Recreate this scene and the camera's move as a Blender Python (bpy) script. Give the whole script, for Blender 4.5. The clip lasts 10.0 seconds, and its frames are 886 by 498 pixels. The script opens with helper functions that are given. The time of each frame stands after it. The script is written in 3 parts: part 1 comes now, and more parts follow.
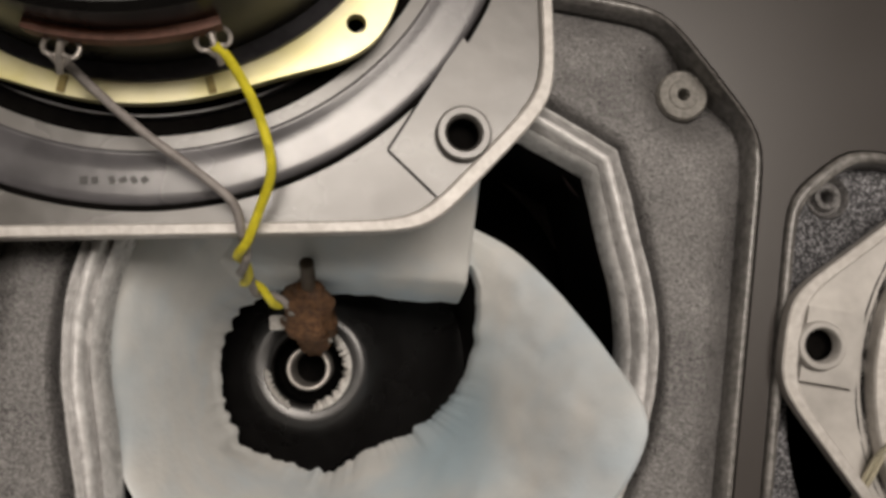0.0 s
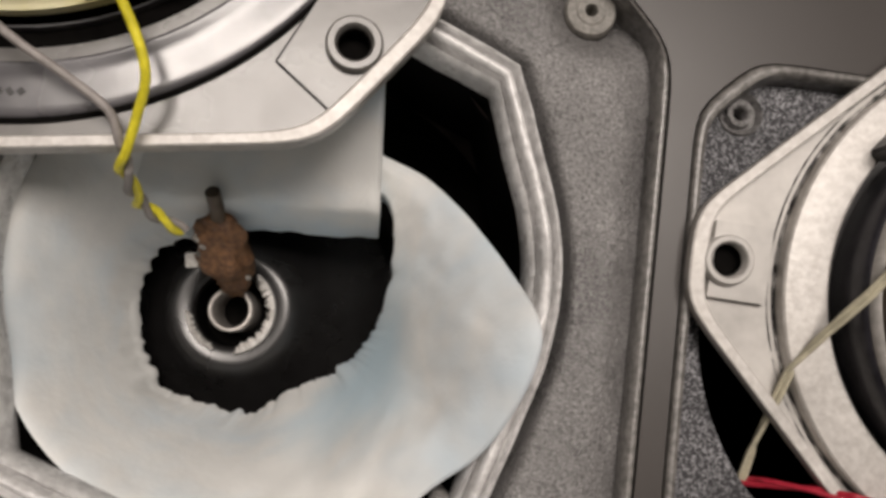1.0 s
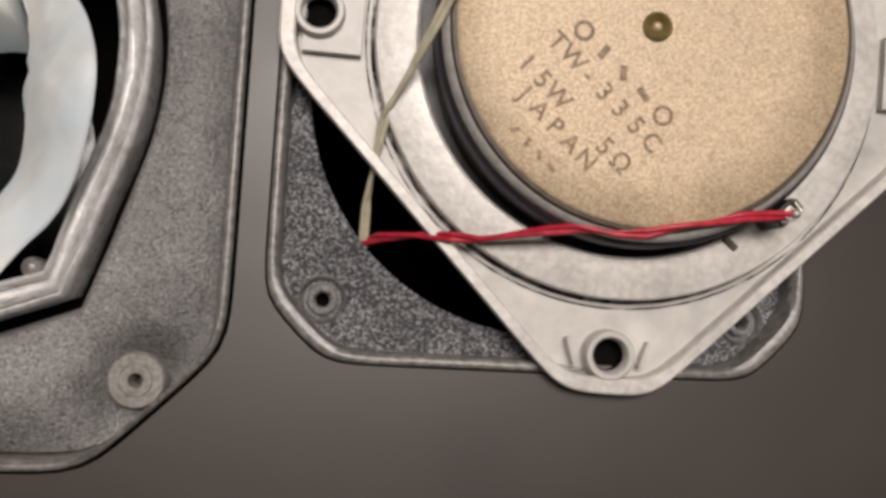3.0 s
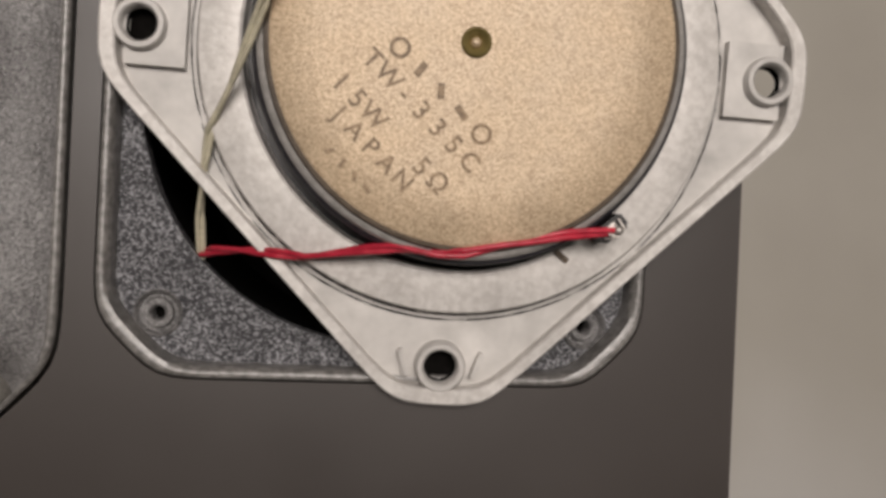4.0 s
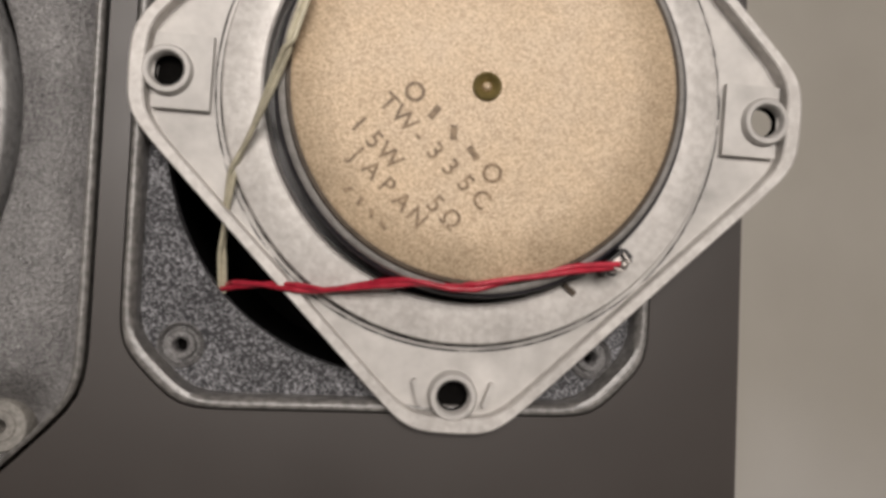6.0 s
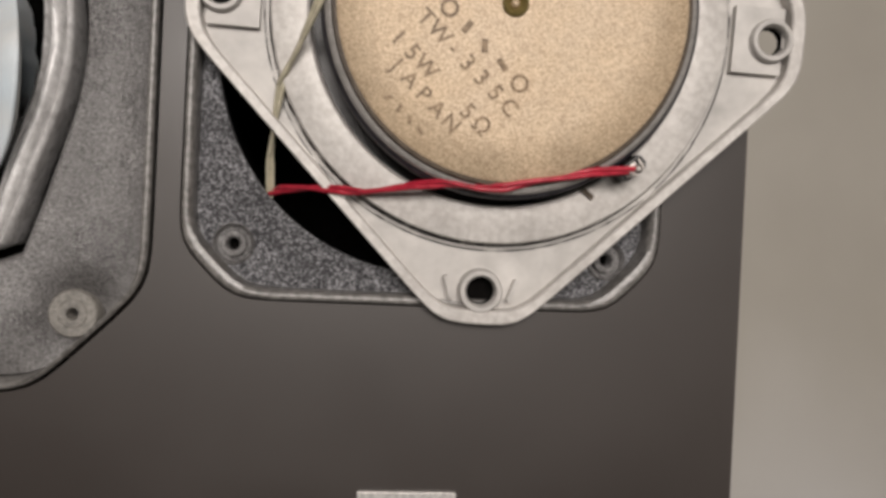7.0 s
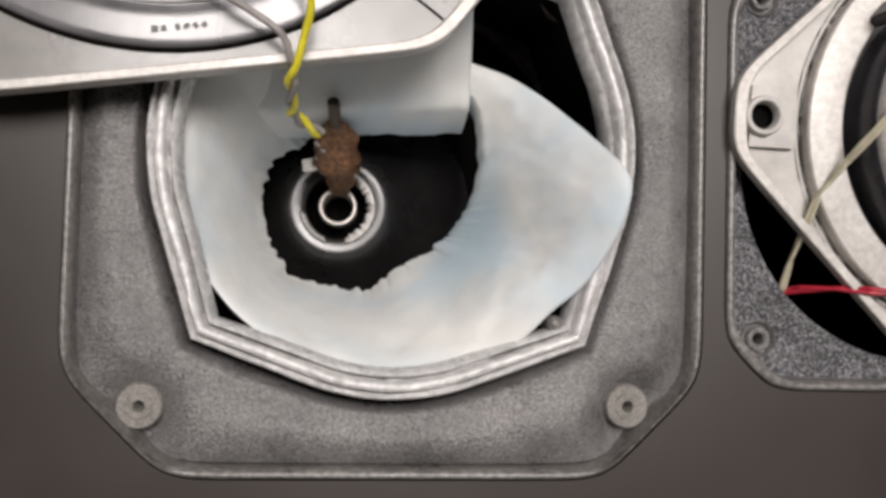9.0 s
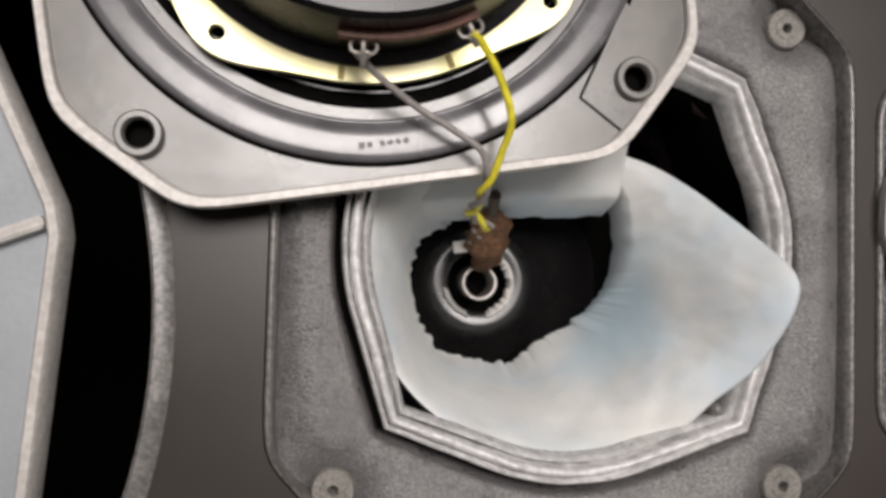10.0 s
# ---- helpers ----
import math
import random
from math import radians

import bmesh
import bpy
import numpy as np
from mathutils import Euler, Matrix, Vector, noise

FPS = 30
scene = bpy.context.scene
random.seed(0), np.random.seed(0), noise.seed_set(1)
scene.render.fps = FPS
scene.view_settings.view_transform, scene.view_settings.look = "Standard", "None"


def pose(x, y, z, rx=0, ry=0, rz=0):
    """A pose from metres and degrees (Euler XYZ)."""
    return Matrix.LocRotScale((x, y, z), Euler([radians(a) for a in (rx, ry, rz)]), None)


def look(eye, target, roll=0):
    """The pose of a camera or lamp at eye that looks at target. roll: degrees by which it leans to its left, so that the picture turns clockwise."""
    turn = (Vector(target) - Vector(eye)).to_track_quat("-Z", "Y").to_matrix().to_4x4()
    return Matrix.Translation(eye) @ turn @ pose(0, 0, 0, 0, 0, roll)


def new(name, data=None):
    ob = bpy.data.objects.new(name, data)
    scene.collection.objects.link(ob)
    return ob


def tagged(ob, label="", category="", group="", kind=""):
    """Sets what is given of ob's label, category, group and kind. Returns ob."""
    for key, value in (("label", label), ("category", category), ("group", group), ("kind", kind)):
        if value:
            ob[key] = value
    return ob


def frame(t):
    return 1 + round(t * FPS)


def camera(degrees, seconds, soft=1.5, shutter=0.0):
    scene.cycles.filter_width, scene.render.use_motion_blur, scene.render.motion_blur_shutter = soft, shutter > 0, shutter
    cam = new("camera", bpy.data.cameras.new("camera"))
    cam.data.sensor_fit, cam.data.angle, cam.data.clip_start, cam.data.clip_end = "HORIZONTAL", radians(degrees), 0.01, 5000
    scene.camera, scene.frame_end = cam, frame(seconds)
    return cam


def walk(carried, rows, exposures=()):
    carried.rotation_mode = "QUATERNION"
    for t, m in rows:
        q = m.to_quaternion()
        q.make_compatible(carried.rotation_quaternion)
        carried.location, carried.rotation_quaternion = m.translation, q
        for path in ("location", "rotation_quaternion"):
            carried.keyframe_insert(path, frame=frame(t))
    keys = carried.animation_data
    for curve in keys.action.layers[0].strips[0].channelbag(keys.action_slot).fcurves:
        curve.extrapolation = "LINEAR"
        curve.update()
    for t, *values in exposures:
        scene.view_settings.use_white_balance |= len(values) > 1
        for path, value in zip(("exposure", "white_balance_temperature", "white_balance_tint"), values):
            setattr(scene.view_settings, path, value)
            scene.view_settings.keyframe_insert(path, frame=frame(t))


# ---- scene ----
cam = camera(56.1, 10.0, soft=3.4)
# eye, target and roll in decimetres before the cabinet is laid on its back
PATH = [
    (0, (0.66, 0.119, 0.598), (0.773, 2.101, 0.836), 7.8),
    (0.5, (0.755, 0.142, 0.538), (0.859, 2.124, 0.779), 7.3),
    (1, (0.905, 0.167, 0.463), (1.02, 2.15, 0.691), 7.0),
    (1.5, (1.035, 0.178, 0.334), (1.231, 2.161, 0.502), 6.3),
    (2, (1.22, 0.181, 0.127), (1.448, 2.154, 0.359), 5.6),
    (2.5, (1.477, 0.205, 0.09), (1.724, 2.184, 0.248), 3.7),
    (3, (1.699, 0.154, 0.051), (1.945, 2.129, 0.243), 2.9),
    (3.2, (1.799, 0.124, 0.061), (2.062, 2.098, 0.246), 2.7),
    (4.3, (2.075, 0.095, 0.319), (2.323, 2.079, 0.299), 2.5),
    (4.5, (2.068, 0.096, 0.333), (2.309, 2.082, 0.334), 2.4),
    (5, (2.03, 0.089, 0.378), (2.258, 2.076, 0.411), 2.3),
    (5.2, (2.034, 0.077, 0.379), (2.25, 2.065, 0.436), 2.3),
    (6.3, (2.018, 0.007, 0.224), (2.274, 1.989, 0.318), 2.4),
    (6.5, (2.048, -0.012, 0.213), (2.283, 1.974, 0.22), 2.4),
    (7, (1.951, -0.151, 0.124), (2.185, 1.835, 0.115), 2.7),
    (7.5, (1.703, -0.158, 0.217), (1.865, 1.836, 0.227), 3.0),
    (8, (1.071, -0.195, 0.121), (1.332, 1.784, 0.239), 2.6),
    (8.5, (0.734, -0.222, 0.178), (0.962, 1.764, 0.247), 1.5),
    (9, (0.529, -0.246, 0.241), (0.733, 1.742, 0.321), 1.5),
    (9.5, (0.342, -0.304, 0.298), (0.527, 1.686, 0.373), 1.5),
    (10, (0.037, -0.355, 0.476), (0.228, 1.634, 0.564), 1.4),
]
DM = 0.1
LAID = pose(0, 0, 0.5, -90, 0, 0)
walk(cam, [(t, LAID @ look(DM * Vector(eye), DM * Vector(target), roll)) for t, eye, target, roll in PATH],
     exposures=[(0.0, -0.60, 6900, 12), (1.0, -0.28, 6700, 13), (1.6, -0.05, 6650, 13), (2.5, -0.03, 6650, 13), (3.2, -0.22, 6600, 13), (4.5, -0.32, 6550, 13), (6.5, -0.30, 6500, 12),
                (7.5, -0.20, 6500, 12), (8.5, 0.0, 6400, 12), (9.2, -0.02, 6350, 13), (10.0, -0.16, 6350, 13)])

# ---- world, lights ----
world = bpy.data.worlds.new("world")
scene.world = world
world.use_nodes = True
world.node_tree.nodes["Background"].inputs[0].default_value = (0.9, 0.95, 1.0, 1)
world.node_tree.nodes["Background"].inputs[1].default_value = 0.02


def area_lamp(name, eye, target, size_x, size_y, watts, colour):
    data = bpy.data.lights.new(name, "AREA")
    data.shape, data.size, data.size_y, data.energy, data.color = "RECTANGLE", size_x, size_y, watts, colour
    ob = new(name, data)
    ob.matrix_world = look(eye, target)
    return ob


LAMP, LAMP_LONG, LAMP_WIDE = (0.22, 0.56, 2.30), 1.20, 0.60
area_lamp("ceiling_lamp_light", LAMP, (LAMP[0], 0.1, 0.3), LAMP_LONG, LAMP_WIDE, 42, (1.0, 0.935, 0.872))


# ---- materials ----
def material(name, base, rough=0.5, metal=0.0, vary=0.12, grain=400.0, blotch=14.0, bump=0.15, bump_scale=900.0,
             depth=0.0006, second=None, spot=0.5, gloss=0.5, spread=0.12, cells=False):
    """A principled surface with variation at two scales, in metres of the object's own space."""
    m = bpy.data.materials.new(name)
    m.use_nodes = True
    nt = m.node_tree
    nd, ln = nt.nodes, nt.links
    bsdf = nd["Principled BSDF"]
    where = nd.new("ShaderNodeTexCoord")

    def noise_node(scale, detail, rough_n=0.6):
        n = nd.new("ShaderNodeTexNoise")
        n.inputs["Scale"].default_value, n.inputs["Detail"].default_value, n.inputs["Roughness"].default_value = scale, detail, rough_n
        ln.new(where.outputs["Object"], n.inputs["Vector"])
        return n

    def ramp(src, lo, hi, a, b):
        r = nd.new("ShaderNodeMapRange")
        r.inputs[1].default_value, r.inputs[2].default_value, r.inputs[3].default_value, r.inputs[4].default_value = lo, hi, a, b
        ln.new(src, r.inputs[0])
        return r.outputs[0]

    big = noise_node(blotch, 4)
    if cells:
        grains = nd.new("ShaderNodeTexVoronoi")
        grains.inputs["Scale"].default_value = grain
        ln.new(where.outputs["Object"], grains.inputs["Vector"])
        split = nd.new("ShaderNodeSeparateColor")
        ln.new(grains.outputs["Color"], split.inputs[0])
        fine = split.outputs[0]
    else:
        fine = noise_node(grain, 3).outputs["Fac"]
    second = second or tuple(min(1.0, c * 1.35 + 0.01) for c in base)
    mix = nd.new("ShaderNodeMix")
    mix.data_type = "RGBA"
    mix.inputs[6].default_value, mix.inputs[7].default_value = (*base, 1), (*second, 1)
    ln.new(ramp(fine, spot - spread, spot + spread, 0, 1), mix.inputs[0])
    hue = nd.new("ShaderNodeHueSaturation")
    ln.new(mix.outputs[2], hue.inputs["Color"])
    ln.new(ramp(big.outputs["Fac"], 0.3, 0.7, 1 - vary, 1 + vary), hue.inputs["Value"])
    ln.new(hue.outputs[0], bsdf.inputs["Base Color"])
    ln.new(ramp(big.outputs["Fac"], 0.3, 0.7, max(0.02, rough - 0.08), min(1.0, rough + 0.08)), bsdf.inputs["Roughness"])
    bsdf.inputs["Metallic"].default_value = metal
    bsdf.inputs["Specular IOR Level"].default_value = gloss
    if bump:
        b = nd.new("ShaderNodeBump")
        b.inputs["Strength"].default_value, b.inputs["Distance"].default_value = bump, depth
        ln.new(noise_node(bump_scale, 4).outputs["Fac"], b.inputs["Height"])
        ln.new(b.outputs[0], bsdf.inputs["Normal"])
    return m


BAFFLE = material("satin_dark_paint", (0.037, 0.0296, 0.0260), 0.40, vary=0.12, grain=1800, blotch=9, bump=0.06, bump_scale=2500, depth=0.0001, second=(0.037, 0.030, 0.0262), gloss=0.56)
SIDE = material("dark_vinyl", (0.05, 0.045, 0.042), 0.5, vary=0.1, grain=300)
LIP = material("worn_grey_plastic", (0.12, 0.114, 0.108), 0.33, vary=0.25, grain=600, blotch=50, bump=0.25, bump_scale=800, second=(0.24, 0.23, 0.218), gloss=0.8)
PADDING = material("grained_grey_vinyl", (0.055, 0.053, 0.053), 0.30, vary=0.3, grain=1500, blotch=50, bump=0.8, bump_scale=1100, depth=0.0008, second=(0.33, 0.32, 0.317), spread=0.20, gloss=1.0)
SPECKLE = material("speckled_grey_gasket", (0.040, 0.040, 0.044), 0.40, vary=0.25, grain=2500, blotch=70, bump=1.0, bump_scale=1300, depth=0.0008, second=(0.42, 0.42, 0.44), spot=0.72, spread=0.28, cells=True)
SEAL = material("pale_rubber_seal", (0.56, 0.55, 0.545), 0.28, vary=0.15, grain=420, blotch=120, bump=0.35, bump_scale=800, depth=0.0005, second=(0.86, 0.855, 0.85), spread=0.2, gloss=0.9)
BLACK = material("black_plastic", (0.012, 0.011, 0.011), 0.4, vary=0.2, bump=0.1)
GLOSS_BLACK = material("glossy_black_plastic", (0.005, 0.0045, 0.0045), 0.26, vary=0.1, grain=200, blotch=12, bump=0.03, bump_scale=300, second=(0.0065, 0.006, 0.006), gloss=0.36)
# near-black for hollows, gaps and holes: their shade is put into the colour
INSIDE = material("shaded_hollow_black", (0.004, 0.0036, 0.0033), 0.9, vary=0.1, second=(0.006, 0.0054, 0.005), gloss=0.05, bump=0.05)
LINING = material("dark_brown_chamber_board", (0.060, 0.042, 0.040), 0.8, vary=0.35, grain=120, blotch=45, second=(0.12, 0.085, 0.08), gloss=0.2, bump=0.3, bump_scale=200)
DISH = material("polished_black_dish", (0.009, 0.0085, 0.0085), 0.27, vary=0.15, grain=200, blotch=30, bump=0.06, bump_scale=300, second=(0.012, 0.0115, 0.0115), gloss=0.8)
PALE_GASKET = material("torn_pale_gasket", (0.55, 0.53, 0.50), 0.5, vary=0.2, grain=900, bump=0.6, bump_scale=900, second=(0.75, 0.73, 0.70))
SCREW = material("grey_boss_plastic", (0.17, 0.16, 0.145), 0.5, vary=0.2, grain=900, blotch=120, bump=0.4, bump_scale=1200, second=(0.28, 0.265, 0.24))
# bluish second tone: cool light put into the white wadding's colour
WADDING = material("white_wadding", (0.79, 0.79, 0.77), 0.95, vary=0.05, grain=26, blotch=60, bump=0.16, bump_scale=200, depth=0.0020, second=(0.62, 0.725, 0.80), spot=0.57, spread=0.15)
CAST = material("cast_white_aluminium", (0.49, 0.472, 0.45), 0.42, metal=0.05, vary=0.24, grain=90, blotch=60, bump=0.15, bump_scale=500, depth=0.0004, second=(0.56, 0.54, 0.515), gloss=0.4)
CAST_EDGE = material("painted_cast_edge", (0.54, 0.513, 0.485), 0.4, metal=0.1, vary=0.12, grain=500, blotch=60, bump=0.2, bump_scale=800, second=(0.66, 0.635, 0.605))
# broad tone variation puts streaky reflections into the flange's colour
DIECAST = material("lacquered_die_cast_metal", (0.120, 0.114, 0.107), 0.30, vary=0.35, grain=38, blotch=24, bump=0.14, bump_scale=160, depth=0.0005, second=(0.18, 0.172, 0.161), spread=0.2, gloss=0.70)
FRAME_GREY = material("grey_cast_frame", (0.36, 0.385, 0.41), 0.45, metal=0.2, vary=0.08, grain=500, blotch=20, bump=0.15, bump_scale=400, second=(0.40, 0.425, 0.45), spread=0.25)
BARE = material("lacquered_machined_metal", (0.100, 0.097, 0.104), 0.25, vary=0.2, grain=60, blotch=26, bump=0.08, bump_scale=160, depth=0.0004, gloss=0.80)
ZINC = material("yellow_zinc_plate", (0.84, 0.77, 0.36), 0.34, metal=0.35, vary=0.10, grain=60, blotch=30, bump=0.05, second=(0.86, 0.80, 0.52))
PLATE = material("tan_zinc_plate", (0.42, 0.305, 0.195), 0.45, metal=0.12, vary=0.13, grain=2600, blotch=75, bump=0.5, bump_scale=1300, depth=0.0003, second=(0.66, 0.52, 0.36), spread=0.45, cells=True)
FERRITE = material("black_ferrite", (0.016, 0.015, 0.02), 0.35, vary=0.2, grain=300, bump=0.2)
STEEL_EDGE = material("dull_steel", (0.34, 0.32, 0.30), 0.42, metal=0.7, vary=0.15)
PALE_STEEL = material("pale_brushed_steel", (0.36, 0.345, 0.325), 0.4, metal=0.2, vary=0.15, grain=600, blotch=60, bump=0.1, second=(0.46, 0.44, 0.42))
INK = material("worn_brown_ink", (0.17, 0.115, 0.068), 0.6, vary=0.3, grain=900, second=(0.32, 0.225, 0.135))
EDGE_BROWN = material("dark_brown_edge", (0.06, 0.042, 0.026), 0.5, vary=0.2)
BRASS = material("tarnished_brass", (0.22, 0.17, 0.06), 0.4, metal=0.6, vary=0.2)
SOLDER = material("dull_solder", (0.36, 0.335, 0.31), 0.45, metal=0.7, vary=0.2)
PHENOLIC = material("brown_phenolic", (0.16, 0.055, 0.03), 0.45, vary=0.2)
CEMENT = material("brown_cement", (0.085, 0.038, 0.018), 0.55, vary=0.3, grain=700, blotch=150, bump=0.8, bump_scale=700, depth=0.0008, second=(0.20, 0.10, 0.045))
RED = material("red_insulation", (0.38, 0.016, 0.036), 0.35, vary=0.15, grain=300, bump=0.2)
YELLOW = material("yellow_insulation", (0.66, 0.58, 0.03), 0.38, vary=0.12, grain=300, bump=0.15)
GREY_WIRE = material("grey_insulation", (0.23, 0.21, 0.20), 0.45, vary=0.2, grain=400, bump=0.15)
TAN_WIRE = material("beige_insulation", (0.42, 0.39, 0.29), 0.42, vary=0.15, grain=300, bump=0.15)
FLOOR = material("beige_grey_floor", (0.37, 0.345, 0.30), 0.45, vary=0.05, grain=9, blotch=3, bump=0.05, bump_scale=40, second=(0.405, 0.38, 0.335), spread=0.2)
WALL = material("pale_wall_paint", (0.19, 0.185, 0.175), 0.8, vary=0.04, grain=60, blotch=2, bump=0.1, bump_scale=150)
BADGE = material("brushed_silver_badge", (0.62, 0.60, 0.58), 0.35, metal=0.5, vary=0.06, grain=800)

lamp_glow = bpy.data.materials.new("lamp_diffuser")
lamp_glow.use_nodes = True
lamp_glow.node_tree.nodes["Principled BSDF"].inputs["Emission Color"].default_value = (1, 0.93, 0.83, 1)
lamp_glow.node_tree.nodes["Principled BSDF"].inputs["Emission Strength"].default_value = 3.0


def tint_patch(m, centre, radius, tint, wander=0.035, pitch=45):
    """Mixes a soft-edged patch of tint into one material's colour."""
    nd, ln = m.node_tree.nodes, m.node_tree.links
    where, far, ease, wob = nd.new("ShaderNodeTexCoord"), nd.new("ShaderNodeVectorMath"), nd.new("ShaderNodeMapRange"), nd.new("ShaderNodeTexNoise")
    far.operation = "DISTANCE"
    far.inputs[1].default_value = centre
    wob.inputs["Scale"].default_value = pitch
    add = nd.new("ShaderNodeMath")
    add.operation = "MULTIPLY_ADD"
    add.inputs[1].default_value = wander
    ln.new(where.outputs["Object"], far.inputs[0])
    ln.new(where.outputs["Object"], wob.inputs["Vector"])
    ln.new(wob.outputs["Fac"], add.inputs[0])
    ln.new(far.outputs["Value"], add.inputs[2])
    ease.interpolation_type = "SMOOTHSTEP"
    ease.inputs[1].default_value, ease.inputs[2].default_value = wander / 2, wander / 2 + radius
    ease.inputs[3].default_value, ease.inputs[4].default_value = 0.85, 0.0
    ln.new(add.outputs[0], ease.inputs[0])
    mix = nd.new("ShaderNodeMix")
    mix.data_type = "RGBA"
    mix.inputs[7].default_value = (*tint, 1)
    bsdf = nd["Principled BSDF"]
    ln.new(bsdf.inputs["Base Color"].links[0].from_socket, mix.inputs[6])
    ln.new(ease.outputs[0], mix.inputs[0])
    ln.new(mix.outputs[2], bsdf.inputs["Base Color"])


# cool light on the wadding's inner right side, put into its colour
tint_patch(WADDING, (0.0920, 0.0410, 0.268), 0.040, (0.50, 0.66, 0.76))
# the floor's colour turns paler and bluer round this point
tint_patch(FLOOR, (0.52, -0.20, 0.0), 0.20, (0.58, 0.57, 0.56), 0.10, 5)


# ---- shape helpers ----
def part(name, bm, mat, parent=None, label="", smooth=40):
    """Links a bmesh as one mesh object under its thing."""
    bmesh.ops.recalc_face_normals(bm, faces=bm.faces)
    for f in bm.faces:
        f.smooth = True
    for e in bm.edges:
        if len(e.link_faces) == 2 and e.calc_face_angle(0.0) > radians(smooth):
            e.smooth = False
    me = bpy.data.meshes.new(name)
    bm.to_mesh(me)
    bm.free()
    me.materials.append(mat)
    ob = new(name, me)
    ob.parent = parent
    if label:
        ob["label"] = label
    return ob


def thing(name, m, label, category, group="", kind=""):
    ob = new(name)
    ob.empty_display_size = 0.02
    ob.matrix_world = m
    return tagged(ob, label, category, group, kind)


def oct_radius(h, c, a, p=40.0, tall=1.0):
    """Radius of a square of half side h with corners cut by c, softly rounded, at the angle a."""
    ca, sa = abs(math.cos(a)) + 1e-9, abs(math.sin(a)) + 1e-9
    return ((ca / h) ** p + (sa / h / tall) ** p + ((ca + sa) / (2 * h - c)) ** p) ** (-1 / p)


def ring_radius(flat, corner, a):
    """Radius of a circle with four blunt corners on the diagonals."""
    off = abs((a - math.pi / 4 + math.pi / 4) % (math.pi / 2) - math.pi / 4)
    t = math.acos(flat / corner)
    return flat / math.cos(t - off) if off < t else flat


def loop(radius, z, n=160, cx=0.0, cy=0.0, turn=0.0):
    """A closed loop; radius and z are numbers or functions of the angle."""
    out = []
    for i in range(n):
        a = 2 * math.pi * i / n
        r = radius(a) if callable(radius) else radius
        h = z(a) if callable(z) else z
        out.append(Vector((cx + r * math.cos(a + turn), cy + r * math.sin(a + turn), h)))
    return out


def loft(bm, loops, cap_first=False, cap_last=False):
    """Quads between closed loops of equal counts."""
    rows = [[bm.verts.new(v) for v in lp] for lp in loops]
    n = len(rows[0])
    for a, b in zip(rows, rows[1:]):
        for i in range(n):
            bm.faces.new((a[i], a[(i + 1) % n], b[(i + 1) % n], b[i]))
    if cap_first:
        bm.faces.new(rows[0])
    if cap_last:
        bm.faces.new(list(reversed(rows[-1])))
    return bm


def lathe(profile, n=96, cx=0.0, cy=0.0, caps=True):
    """A turned solid from (radius, z) pairs."""
    bm = bmesh.new()
    return loft(bm, [loop(r, z, n, cx, cy) for r, z in profile], caps, caps)


def turned_ring(bm, profile, n=96, cx=0.0, cy=0.0):
    """A turned ring: the profile closes on itself."""
    return loft(bm, [loop(r, z, n, cx, cy) for r, z in profile + profile[:1]])


def prism(outer, holes, z0, z1):
    """A flat plate with real holes between two heights."""
    bm = bmesh.new()
    edges = []
    rims = []
    for ring in [outer, *holes]:
        vs = [bm.verts.new((v[0], v[1], z1)) for v in ring]
        rims.append(vs)
        edges += [bm.edges.new((vs[i], vs[(i + 1) % len(vs)])) for i in range(len(vs))]
    bmesh.ops.triangle_fill(bm, use_beauty=True, use_dissolve=False, edges=edges, normal=(0, 0, 1))
    top = list(bm.faces)
    low = {}
    for vs in rims:
        for v in vs:
            low[v] = bm.verts.new((v.co.x, v.co.y, z0))
    for f in top:
        bm.faces.new([low[v] for v in reversed(f.verts)])
    for vs in rims:
        for i in range(len(vs)):
            a, b = vs[i], vs[(i + 1) % len(vs)]
            bm.faces.new((a, b, low[b], low[a]))
    return bm


def tube(bm, points, radius, n=10, steps=6):
    """A round cord along a smooth curve through the points."""
    pts = [Vector(p) for p in points]
    ext = [2 * pts[0] - pts[1], *pts, 2 * pts[-1] - pts[-2]]
    line = []
    for i in range(1, len(ext) - 2):
        a, b, c, d = ext[i - 1:i + 3]
        for s in range(steps):
            t = s / steps
            line.append(0.5 * (2 * b + (c - a) * t + (2 * a - 5 * b + 4 * c - d) * t * t + (3 * b - a - 3 * c + d) * t ** 3))
    line.append(pts[-1])
    loops = []
    side = Vector((0.3, 0.2, 1)).normalized()
    for i, p in enumerate(line):
        way = (line[min(i + 1, len(line) - 1)] - line[max(i - 1, 0)]).normalized()
        side = (side - way * side.dot(way)).normalized()
        up = way.cross(side)
        loops.append([p + radius * (math.cos(2 * math.pi * k / n) * side + math.sin(2 * math.pi * k / n) * up) for k in range(n)])
    return loft(bm, loops, True, True)


def box(bm, size, m):
    """A box with softened edges at the pose m."""
    made = bmesh.ops.create_cube(bm, size=1.0, matrix=m @ Matrix.Diagonal((*size, 1)))
    edges = list({e for v in made["verts"] for e in v.link_edges})
    bmesh.ops.bevel(bm, geom=edges, offset=min(size) * 0.18, segments=2, affect="EDGES")
    return bm


